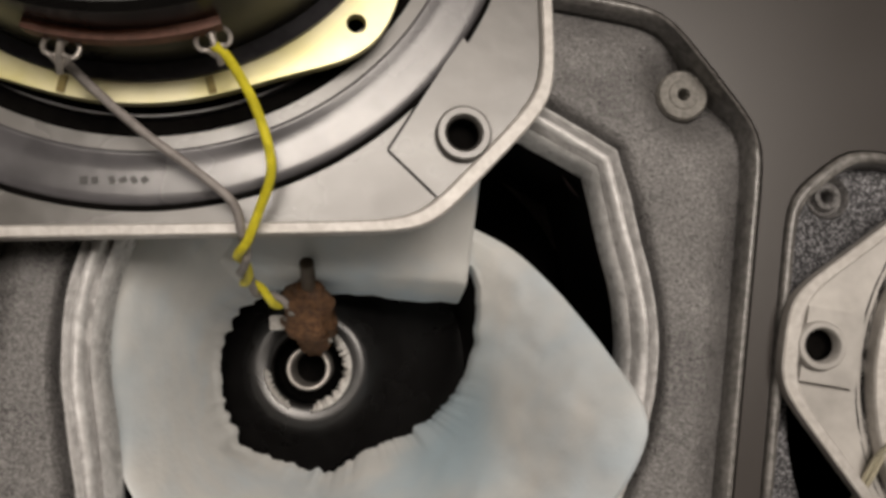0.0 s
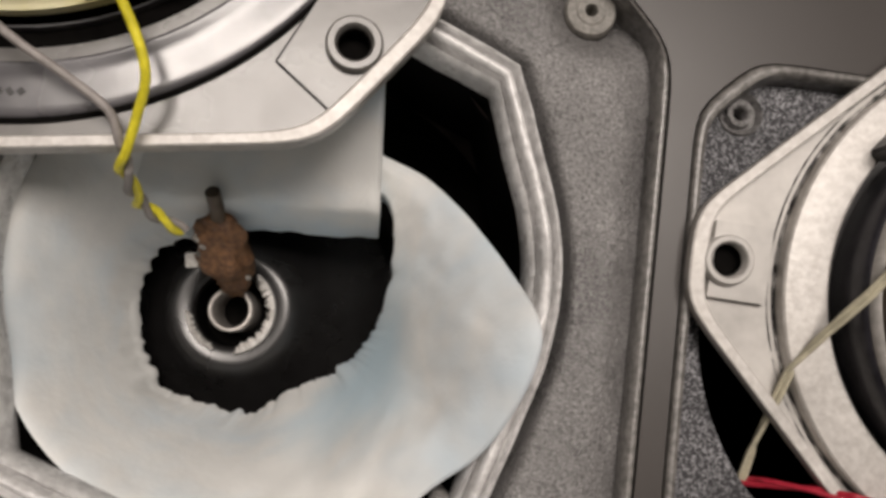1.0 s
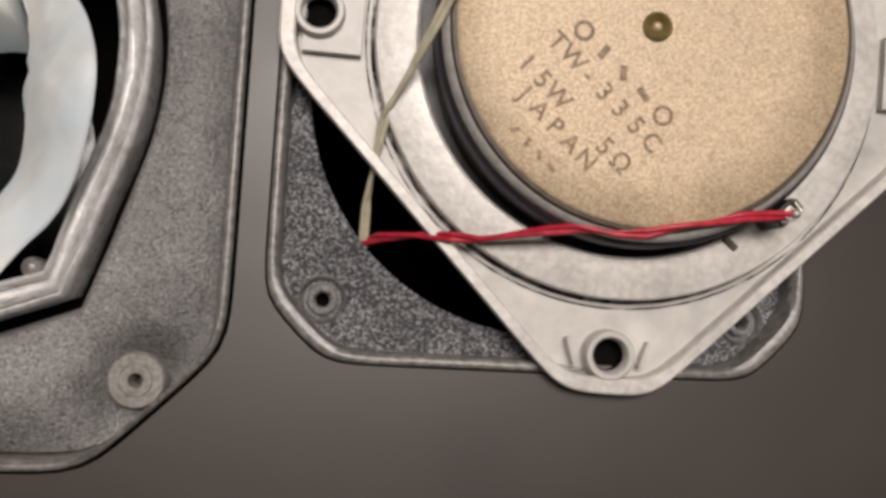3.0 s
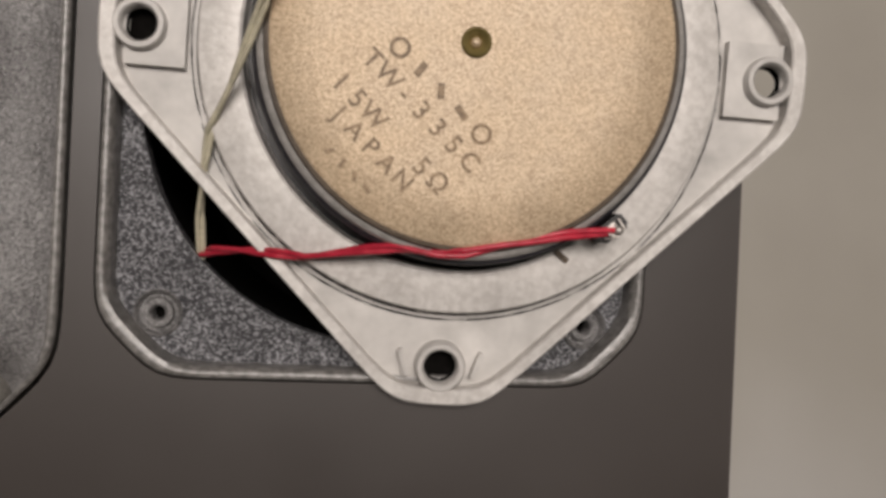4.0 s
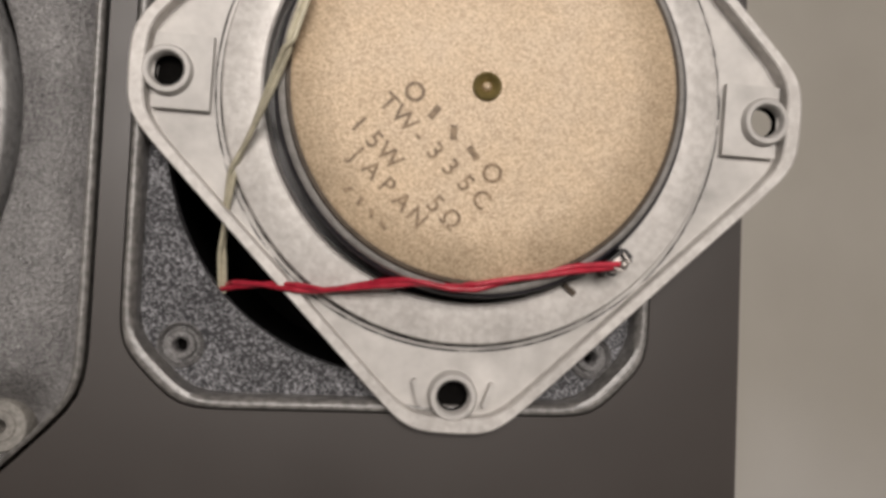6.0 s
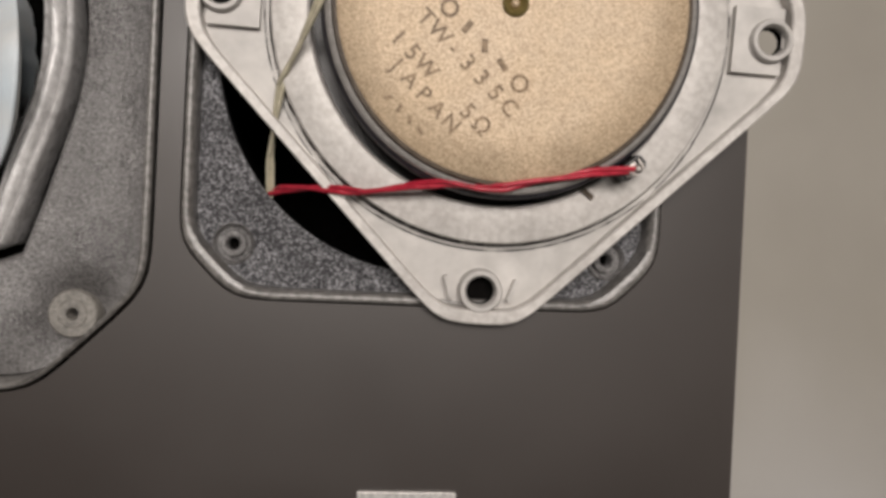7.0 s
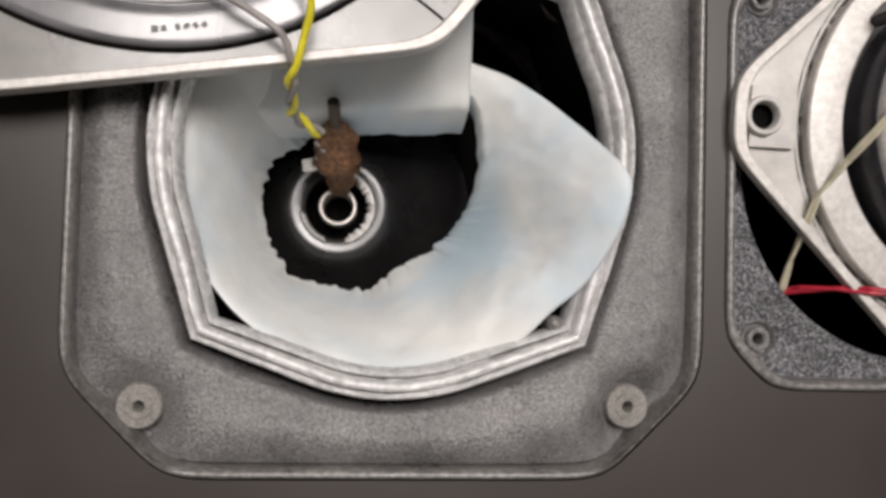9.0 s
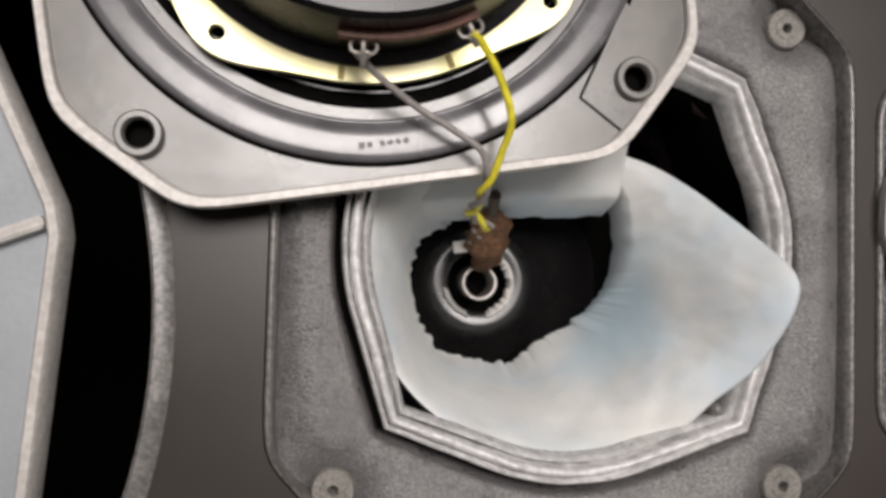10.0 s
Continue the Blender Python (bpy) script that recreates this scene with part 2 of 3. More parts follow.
# ---- the room ----
def room():
    bm = bmesh.new()
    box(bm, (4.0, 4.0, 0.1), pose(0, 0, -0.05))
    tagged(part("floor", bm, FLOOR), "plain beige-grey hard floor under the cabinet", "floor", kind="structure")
    for name, size, at in (("wall_north", (4.2, 0.1, 2.5), (0, 2.05, 1.25)), ("wall_south", (4.2, 0.1, 2.5), (0, -2.05, 1.25)),
                           ("wall_east", (0.1, 4.0, 2.5), (2.05, 0, 1.25)), ("wall_west", (0.1, 4.0, 2.5), (-2.05, 0, 1.25))):
        bm = bmesh.new()
        box(bm, size, pose(*at))
        tagged(part(name, bm, WALL), "plain pale painted wall", "wall", kind="structure")
    bm = bmesh.new()
    box(bm, (4.2, 4.2, 0.1), pose(0, 0, 2.55))
    tagged(part("ceiling", bm, WALL), "plain pale ceiling", "ceiling", kind="structure")
    fixture = thing("ceiling_lamp", pose(LAMP[0], LAMP[1], 2.5), "long white ceiling lamp above the cabinet", "lamp")
    bm = bmesh.new()
    box(bm, (LAMP_LONG + 0.14, LAMP_WIDE + 0.14, 0.06), pose(0, 0, -0.03))
    part("housing", bm, WALL, fixture)
    bm = bmesh.new()
    box(bm, (LAMP_LONG + 0.06, LAMP_WIDE + 0.06, 0.01), pose(0, 0, -0.066))
    part("diffuser", bm, lamp_glow, fixture, "glowing white diffuser")


room()

# ---- the cabinet, lying on its back ----
MID_LIP_Y, TWEET_LIP_Y = 0.0590, 0.0581
MID, TWEET, WOOF = (0.0627, 0.0596), (0.2158, 0.0593), (-0.2175, 0.033)
TOP, BASE = 0.3035, 0.300
TALL = 1.0255
X0, X1, Y0, Y1 = -0.455, 0.3005, -0.150, 0.240
cabinet = thing("loudspeaker_cabinet", pose(0, 0, 0), "dark grey loudspeaker cabinet on its back, drivers taken out", "loudspeaker")


def at(lp, c):
    return [Vector((v.x + c[0], v.y + c[1], v.z)) for v in lp]


def cabinet_shell():
    outer = [(X0, Y0), (X1, Y0), (X1, Y1), (X0, Y1)]
    holes = [at(loop(lambda a: oct_radius(0.0853, 0.0252, a, tall=TALL), 0), (MID[0] + 0.0002, MID_LIP_Y)), at(loop(lambda a: oct_radius(0.0617, 0.0137, a), 0), (TWEET[0], TWEET_LIP_Y)),
             at(loop(0.1655, 0), WOOF)]
    part("baffle", prism(outer, holes, TOP - 0.018, TOP), BAFFLE, cabinet, "satin dark grey baffle board", smooth=30)
    for size, p in (((X1 - X0, 0.016, 0.281), ((X0 + X1) / 2, Y0 + 0.008, 0.1415)), ((X1 - X0, 0.016, 0.281), ((X0 + X1) / 2, Y1 - 0.008, 0.1415)),
                    ((0.016, Y1 - Y0 - 0.033, 0.281), (X0 + 0.008, (Y0 + Y1) / 2, 0.1415)), ((0.016, Y1 - Y0 - 0.033, 0.281), (X1 - 0.008, (Y0 + Y1) / 2, 0.1415))):
        bm = bmesh.new()
        box(bm, size, pose(*p))
        part("side_panel", bm, SIDE, cabinet)
    bm = bmesh.new()
    box(bm, (X1 - X0 - 0.033, Y1 - Y0 - 0.033, 0.014), pose((X0 + X1) / 2, (Y0 + Y1) / 2, 0.0085))
    part("back_panel", bm, INSIDE, cabinet)
    # moulded rim of the woofer cutout
    bm = turned_ring(bmesh.new(), [(0.1652, TOP + 0.0012), (0.1662, TOP + 0.0022), (0.1695, TOP + 0.0020), (0.1712, TOP + 0.0004), (0.1700, TOP - 0.004), (0.1652, TOP - 0.03)], 160, *WOOF)
    part("woofer_rim", bm, LIP, cabinet, "worn dark rim of the woofer cutout")


cabinet_shell()

TWEET_BOSS = 0.0490
MID_BOSSES = [(-0.0655, -0.0699), (0.0659, -0.0686), (0.0662, 0.0680), (-0.0659, 0.0680)]


def mid_frame():
    """Padded recess of the midrange: lip, soft hump, groove, rubber seal."""
    n = 288
    lips = [(0.0840, TOP - 0.006), (0.0847, TOP + 0.0002), (0.0844, TOP + 0.0014), (0.0837, TOP + 0.0018), (0.0828, TOP + 0.0014), (0.0822, TOP - 0.0010), (0.0820, TOP - 0.0270)]
    bm = loft(bmesh.new(), [at(loop(lambda a, h=h: oct_radius(h, 0.025 * h / 0.085 - (0.0024 if h < 0.083 else 0.0), a, tall=TALL), z, n), (MID[0], MID_LIP_Y)) for h, z in lips])
    part("recess_lip", bm, LIP, cabinet, "worn grey raised lip", smooth=60)

    def rim(a):
        return ring_radius(0.0646, 0.0702 if a < math.pi else 0.0719, a) * (1 + (0.02 if a < math.pi else 0.030) * math.sin(a) ** 2)

    loops = []
    for k in range(25):
        s = k / 24
        row = []
        for i in range(n):
            a = 2 * math.pi * i / n
            r0, r1 = oct_radius(0.0823, 0.0218, a, tall=1.018), rim(a) + 0.0021 + 0.0008 * max(0.0, -math.sin(a + 0.6))
            r = r0 + (r1 - r0) * s
            x, y = r * math.cos(a), r * math.sin(a)
            wide = (r0 - r1) / 0.017
            z = BASE + 0.0046 - min(1.2, 0.7 + 0.3 * wide) * (0.0052 * (max(0.0, 0.5 - s) / 0.5) ** 1.7 + 0.0022 * (max(0.0, s - 0.5) / 0.5) ** 1.3) - 0.0090 * max(0, (s - 0.93) / 0.07) ** 1.8
            d = min(math.hypot(x - bx, y - by) for bx, by in MID_BOSSES)
            z -= 0.0110 * math.exp(-(d / 0.0092) ** 2)
            z += 0.0003 * noise.noise(Vector((x, y, 0)) * 120)
            row.append(Vector((x + MID[0], y + MID[1] + (MID_LIP_Y - MID[1]) * (1 - s), z)))
        loops.append(row)
    part("recess_padding", loft(bmesh.new(), loops), PADDING, cabinet, "grained grey padded recess surface", smooth=80)
    # groove and ribbed seal
    bm = loft(bmesh.new(), [at(loop(lambda a, d=d: rim(a) + d, z, n), MID) for d, z in ((0.0036, BASE - 0.0090), (-0.001, BASE - 0.0095), (-0.004, BASE - 0.0095), (-0.0066, BASE - 0.006), (-0.0068, BASE - 0.05))])
    part("groove", bm, INSIDE, cabinet)
    prof = [(-0.0002, -0.008), (0.0004, 0.0034), (0.0001, 0.0056), (-0.0005, 0.0062), (-0.0010, 0.0056), (-0.0012, -0.0030), (-0.0018, -0.0030), (-0.0020, 0.0054), (-0.0025, 0.0066), (-0.0034, 0.0069), (-0.0042, 0.0064), (-0.0046, 0.0052),
            (-0.0048, -0.0030), (-0.0054, -0.0030), (-0.0056, 0.0040), (-0.0060, 0.0048), (-0.0066, 0.0040), (-0.0072, 0.0024), (-0.0078, -0.002), (-0.0070, -0.006)]

    def wob(d, z):
        return [Vector((v.x, v.y, v.z + 0.0009 * noise.noise(Vector((v.x * 90, v.y * 90, d * 400))) + 0.0003 * noise.noise(Vector((v.x * 330, v.y * 330, d * 900))))) for v in at(loop(lambda a: rim(a) + d, BASE + z, n), MID)]

    part("seal", loft(bmesh.new(), [wob(d, z) for d, z in prof]), SEAL, cabinet, "ribbed pale grey rubber seal ring", smooth=70)


def boss(name, c, r, top, hole, mat, collar):
    """A screw boss with a real pilot hole."""
    prof = [(r, top - 0.008), (r, top - 0.0006), (r * 0.93, top), (collar, top), (collar * 0.93, top + 0.0003), (hole * 1.25, top + 0.0003), (hole, top - 0.0004), (hole * 0.8, top - 0.007)]
    bm = lathe(prof, 32, *c, caps=False)
    bmesh.ops.contextual_create(bm, geom=[e for e in bm.edges if e.is_boundary and e.verts[0].co.z > top - 0.0075])
    ob = part(name, bm, mat, cabinet)
    # black disc down in the hole, added for its shade
    bm = lathe([(hole * 0.78, top - 0.0062), (hole * 0.78, top - 0.0058)], 16, *c)
    part("pilot_hole_shade", bm, BLACK, ob)
    return ob


mid_frame()
for bx, by in MID_BOSSES:
    boss("screw_boss", (MID[0] + bx, MID[1] + by), 0.0061, BASE - 0.0010, 0.0013, SCREW, 0.0036)


def dished_boss(c, level):
    """A small boss with a pilot hole in the middle of a shallow round dish."""
    prof = [(0.0052, level - 0.004), (0.0054, level + 0.0004), (0.0051, level + 0.0007), (0.0047, level + 0.0002), (0.0042, level - 0.0012), (0.0036, level - 0.0014), (0.0033, level - 0.0008),
            (0.0032, level + 0.0006), (0.0027, level + 0.0009), (0.0021, level + 0.0008), (0.0016, level + 0.0001), (0.0015, level - 0.005)]
    ob = part("screw_boss", lathe(prof, 36, *c, caps=False), PADDING, cabinet, smooth=50)
    # near-black disc that gives the pilot hole its shade
    part("pilot_hole_shade", lathe([(0.0016, level - 0.0052), (0.0016, level - 0.0048)], 16, *c), INSIDE, ob)


def tweeter_recess():
    n = 160
    lips = [(0.0604, TOP - 0.006), (0.0613, TOP + 0.0002), (0.0609, TOP + 0.0010), (0.0601, TOP + 0.0012), (0.0592, TOP + 0.0008), (0.0587, TOP - 0.0030), (0.0585, TOP - 0.007)]
    bm = loft(bmesh.new(), [at(loop(lambda a, h=h: oct_radius(h, 0.0135, a), z, n), (TWEET[0], TWEET_LIP_Y)) for h, z in lips])
    part("recess_lip", bm, LIP, cabinet, "worn grey raised lip", smooth=60)
    outer = at(loop(lambda a: oct_radius(0.0600, 0.0132, a), 0, n), (TWEET[0], TWEET_LIP_Y))
    holes = [at(loop(0.0545, 0, 120), TWEET)]
    spots = [(TWEET[0] + sx * TWEET_BOSS, TWEET[1] + sy * TWEET_BOSS) for sx, sy in ((-1, -1), (1, -1), (1, 1), (-1, 1))]
    holes += [loop(0.0050, 0, 36, *p) for p in spots]
    part("recess_plate", prism(outer, holes, BASE - 0.008, BASE - 0.0022), SPECKLE, cabinet, "speckled grey recess plate with a round cutout", smooth=30)
    for p in spots:
        dished_boss(p, BASE - 0.0022)
    # chamber wall in near-black, so its colour carries the shade of the hole
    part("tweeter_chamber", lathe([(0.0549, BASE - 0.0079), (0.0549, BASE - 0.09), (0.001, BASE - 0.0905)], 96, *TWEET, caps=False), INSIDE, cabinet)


tweeter_recess()


def chamber():
    """Midrange chamber with its cable gland; floor and well near-black, shade put in."""
    gx, gy = 0.0455, 0.0490
    part("midrange_chamber", lathe([(0.0625, BASE - 0.012), (0.066, BASE - 0.03), (0.066, 0.222)], 96, *MID, caps=False), LINING, cabinet, "dark brown board inside the chamber")
    part("chamber_floor", lathe([(0.0661, 0.223), (0.0655, 0.2215), (0.045, 0.219), (0.001, 0.2185)], 96, *MID, caps=False), INSIDE, cabinet, "chamber floor, near-black with its shade put in")
    part("chamber_dish", lathe([(0.048, 0.2190), (0.034, 0.2225), (0.0270, 0.2278), (0.0225, 0.2320), (0.0200, 0.2344), (0.0180, 0.2358), (0.0165, 0.2365), (0.0156, 0.2366), (0.0148, 0.23658), (0.0138, 0.23648), (0.0128, 0.2363), (0.0119, 0.23605), (0.0113, 0.2357), (0.0109, 0.2350), (0.0107, 0.2330)], 96, gx, gy, caps=False), DISH, cabinet, "glossy black dish round the cable gland")
    bm = turned_ring(bmesh.new(), [(0.0066, 0.2205), (0.0066, 0.2380), (0.0061, 0.2388), (0.0055, 0.2388), (0.0050, 0.2380), (0.0050, 0.2205)], 48, gx + 0.0002, gy)
    # near-black well below the dish, shade in its colour
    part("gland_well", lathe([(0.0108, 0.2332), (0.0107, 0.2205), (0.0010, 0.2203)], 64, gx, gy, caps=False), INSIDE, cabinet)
    part("cable_gland", bm, STEEL_EDGE, cabinet, "small grey tube of the cable gland")
    # torn rim left of the gasket on the dish
    rnd = random.Random(4)
    for first, sweep, wide in ((-78, 138, 0.0020), (188, 66, 0.0011)):
        bm, rows, n = bmesh.new(), [], max(30, int(sweep * 0.65))
        for i in range(n):
            a = radians(first + sweep * i / (n - 1))
            w = wide * (0.75 + 0.5 * rnd.random()) * (0.3 if rnd.random() < 0.16 else 1) * min(1, i / 6, (n - 1 - i) / 6 + 0.05)
            rows.append([Vector((gx + r * math.cos(a), gy + r * math.sin(a), z)) for r, z in ((0.0130, 0.2362), (0.0128, 0.2380), (0.0127 - w * 0.6, 0.2388), (0.0124 - w, 0.2378), (0.0122 - w, 0.2356))])
        grid = [[bm.verts.new(v) for v in row] for row in rows]
        for a, b in zip(grid, grid[1:]):
            for j in range(len(a) - 1):
                bm.faces.new((a[j], a[j + 1], b[j + 1], b[j]))
        part("torn_gasket", bm, PALE_GASKET, cabinet, "torn pale gasket rim round the gland")


chamber()
part("seal_lug", lathe([(0.0018, 0.2900), (0.0023, 0.3005), (0.0022, 0.3026), (0.0015, 0.3037), (0.0004, 0.3040)], 28, 0.1068, 0.0136), LIP, cabinet, "small round grey lug in the seal's corner", smooth=60)
bm = bmesh.new()
box(bm, (0.0252, 0.010, 0.0014), pose(0.2136, -0.0558, TOP + 0.0007))
part("badge", bm, BADGE, cabinet, "small plain silver badge")

# ---- wadding ----
# where the wadding stands up as a thick roll beside the hole: degrees, share
ROLL = ((-60, 0.0), (-35, 0.10), (-10, 0.65), (5, 1.0), (45, 1.0), (60, 0.6), (80, 0.0), (180, 0.0))


def table(pairs, a):
    """Periodic interpolation of (degrees, value) pairs, softened over a few degrees."""
    pts = sorted((k % 360, v) for k, v in pairs)
    xs, ys = [k for k, _ in pts], [v for _, v in pts]
    d = math.degrees(a)
    return float(np.mean(np.interp([d + o for o in (-4, -2.5, -1, 1, 2.5, 4)], xs, ys, period=360)))


def wadding():
    cx, cy = 0.0600, 0.0540
    inner = ((190, 0.0405), (178, 0.0402), (166, 0.0388), (158, 0.0345), (148, 0.0310), (130, 0.0300), (90, 0.0300), (62, 0.0355), (47, 0.0425), (28, 0.0375), (10, 0.0335), (-15, 0.0305), (-38, 0.0272), (-62, 0.0262), (-80, 0.0275), (-94, 0.0335), (-111, 0.0358), (-139, 0.0415), (-155, 0.0415))
    outer = ((180, 0.0592), (140, 0.0600), (100, 0.0600), (88, 0.0520), (75, 0.0400), (60, 0.0388), (50, 0.0410), (43, 0.0428), (28, 0.0452), (14.5, 0.0490), (2.4, 0.0538), (-6.7, 0.0592), (-12, 0.0602), (-25, 0.0612), (-36, 0.0616), (-45, 0.0598), (-54, 0.0616), (-70, 0.0620), (-90, 0.0616), (-115, 0.0614), (-135, 0.0618), (-155, 0.0606))
    height = ((180, BASE - 0.004), (100, BASE - 0.018), (60, BASE - 0.028), (48, BASE - 0.0275), (40, BASE - 0.0225), (28, BASE - 0.0135), (14.5, BASE - 0.0035), (2.4, BASE + 0.0095), (-6.7, BASE + 0.0220), (-16, BASE + 0.0200), (-28, BASE + 0.0130), (-40, BASE + 0.0070), (-52, BASE + 0.0030), (-66, BASE - 0.001), (-90, BASE - 0.001), (-130, BASE - 0.004))
    n, steps = 300, 30
    loops = []
    for k in range(-4, steps + 5):
        s = min(1.0, max(0.0, k / steps))
        row = []
        for i in range(n):
            a = 2 * math.pi * i / n
            nz = noise.noise(Vector((math.cos(a) * 5, math.sin(a) * 5, 3)))
            nz2 = noise.noise(Vector((math.cos(a) * 17, math.sin(a) * 17, 8)))
            edge = max(0.0, (s - 0.84) / 0.16)
            nz3 = noise.noise(Vector((math.cos(a) * 41, math.sin(a) * 41, 5)))
            ri = table(inner, a) + (0.0016 * nz + (1 - 0.75 * table(ROLL, a)) * (0.0014 * nz2 + 0.0005 * nz3)) * edge
            ro = table(outer, a)
            foot = Vector((cx + ri * math.cos(a), cy + ri * math.sin(a), 0.2362))
            ri -= 0.0030 * table(ROLL, a)
            p_in = Vector((cx + ri * math.cos(a), cy + ri * math.sin(a), 0))
            p_out = Vector((MID[0] + ro * math.cos(a), MID[1] + ro * math.sin(a), 0))
            p = p_out.lerp(p_in, s)
            zo, roll = table(height, a), table(ROLL, a)
            zi = 0.2450 + 0.0270 * roll
            z = zi + (zo - zi) * (1 - s ** 1.8)
            mid = math.sin(math.pi * min(1, s + 0.1))
            p.z = z + (0.0048 * noise.noise(Vector((p.x * 38, p.y * 38, 1))) + 0.0024 * noise.noise(Vector((p.x * 95, p.y * 95, 4))) + 0.0008 * noise.noise(Vector((p.x * 260, p.y * 260, 7)))) * mid * min(1.0, s / 0.3)
            if k < 0:
                out = (p_out - Vector((*MID, 0))).normalized()
                p = p + Vector((0, 0, -0.0009 * k * k)) - out * 0.0003 * k * k
            elif k > steps:
                j = k - steps
                inn = (Vector((cx, cy, 0)) - p_in).normalized()
                p = p.lerp(foot, j / 4) + inn * (0.0010, 0.0008, 0.0, -0.0015)[j - 1]
            row.append(p)
        loops.append(row)
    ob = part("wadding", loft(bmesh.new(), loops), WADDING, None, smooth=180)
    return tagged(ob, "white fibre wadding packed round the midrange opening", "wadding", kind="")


wadding()


def wadding_flap():
    """Thick folded flap of wadding under the driver: a pale top, a fold and a front face that drops into the hole."""
    bm = bmesh.new()
    nx, front, back = 40, 0.0772, 0.1200
    # (depth into the flap, drop below the fold) round the section
    section = [(1.0, 0.0), (0.8, 0.0), (0.6, 0.0), (0.4, 0.0), (0.2, 0.0), (0.08, 0.0), (0.03, 0.0002), (0.008, 0.0009), (-0.008, 0.0024), (-0.03, 0.006), (-0.06, 0.011), (-0.085, 0.016),
               (-0.098, 0.0188), (-0.096, 0.0202), (-0.07, 0.0208), (0.1, 0.0205), (0.5, 0.0205), (1.0, 0.0205)]
    loops = []
    for i in range(nx + 1):
        u = i / nx
        row = []
        for v, drop in section:
            vv = max(0.0, v)
            tuck = 0.0012 * max(0.0, (abs(2 * u - 1) - 0.94) / 0.06) ** 2
            x = 0.0020 + 0.0848 * u - 0.0035 * vv - tuck * (1 if u > 0.5 else -1)
            y = front + (back - front) * v - 0.0045 * (1 - u) * (1 - vv) + 0.0012 * noise.noise(Vector((u * 5, v * 3, 2))) + 0.0005 * noise.noise(Vector((u * 19, v * 9, 6)))
            z = 0.2750 + 0.034 * vv * (0.5 + 0.5 * u) - 0.0060 * (1 - u) ** 2 + 0.0016 * noise.noise(Vector((u * 5, vv * 4, 5))) + 0.0006 * noise.noise(Vector((u * 16, vv * 9, 1))) - drop - tuck
            row.append(Vector((x, y, z)))
        loops.append(row)
    loft(bm, loops, True, True)
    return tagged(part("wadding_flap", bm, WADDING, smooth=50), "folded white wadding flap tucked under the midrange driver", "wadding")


wadding_flap()


# ---- midrange driver, lying face down over its opening ----
def midrange_driver():
    m = pose(0.0010, 0.1594, 0.3182) @ pose(0, 0, 0, 0, 0, 9.6) @ pose(0, 0, 0, 0, 3.35, 0)
    d = thing("midrange_driver", m, "midrange loudspeaker driver lying face down, yellow-plated back", "loudspeaker driver")
    n = 200
    h, c = 0.0866, 0.0285
    holes = [[Vector((v.x + sx * 0.0658, v.y + sy * 0.0658, 0)) for v in loop(0.0038, 0, 28)] for sx in (-1, 1) for sy in (-1, 1)]
    holes.append(loop(0.066, 0, 120))
    part("flange", prism(loop(lambda a: oct_radius(h - 0.001, c, a), 0, n), holes, -0.0035, -0.0005), DIECAST, d, "cast light metal flange", smooth=30)
    prof = [(h - 0.0005, -0.0055), (h, -0.004), (h, 0.0014), (h - 0.0003, 0.0018), (h - 0.0021, 0.0018), (h - 0.0025, 0.0013), (h - 0.0028, -0.0008), (h - 0.0028, -0.0055)]
    bm = loft(bmesh.new(), [loop(lambda a, r=r: oct_radius(r, c, a), z, n) for r, z in prof + prof[:1]])
    part("rim", bm, CAST_EDGE, d, "pale raised edge", smooth=30)
    bm = turned_ring(bmesh.new(), [(0.0803, -0.0008), (0.0803, 0.0002), (0.0800, 0.0006), (0.0795, 0.0008), (0.0780, 0.00088), (0.0760, 0.00094), (0.0738, 0.0010), (0.0715, 0.00112), (0.0702, 0.0016), (0.0696, 0.0016), (0.0692, 0.0010), (0.0692, -0.004), (0.079, -0.004)], 160)
    part("basket_ring", bm, BARE, d, "bright machined metal ring", smooth=60)
    bm = turned_ring(bmesh.new(), [(0.0814, -0.0009), (0.0814, 0.0000), (0.0802, 0.0000), (0.0802, -0.0009)], 160)
    part("joint_line", bm, INSIDE, d)
    part("basket_cone", lathe([(0.0696, -0.003), (0.0675, -0.0026), (0.0628, -0.0020), (0.058, -0.0014), (0.046, -0.0010), (0.046, -0.003)], 120, caps=False), INSIDE, d, "dark inner basket")
    for sx in (-1, 1):
        for sy in (-1, 1):
            bx, by = sx * 0.0658, sy * 0.0658
            bm = turned_ring(bmesh.new(), [(0.0060, -0.0006), (0.0060, 0.0022), (0.0055, 0.0028), (0.0042, 0.0028), (0.0036, 0.0020), (0.0036, -0.004), (0.0050, -0.004)], 36, bx, by)
            part("screw_boss", bm, DIECAST, d, smooth=50)
            hole = loop(0.0037, 0, 24, bx, by)
            # near-black sleeve and disc added to stand in for the hole's shade
            bm = turned_ring(bmesh.new(), [(0.0036, 0.0006), (0.0033, 0.0006), (0.0033, -0.0040), (0.0036, -0.0040)], 30, bx, by)
            bmesh.ops.create_circle(bm, cap_ends=True, segments=24, radius=0.0034, matrix=pose(bx, by, -0.0037))
            part("hole_shade", bm, INSIDE, d)
            if sx < 0:
                continue
            quad = [Vector((x, sy * y, 0)) for x, y in ((0.0500, 0.0690), (0.0612, 0.0803), (0.0790, 0.0620), (0.0665, 0.0440))]
            part("boss_pad", prism(quad, [hole], -0.0006, 0.0006), DIECAST, d, smooth=30)
            # near-black cords stand in for the shade along the pad's step
            step_shade = bmesh.new()
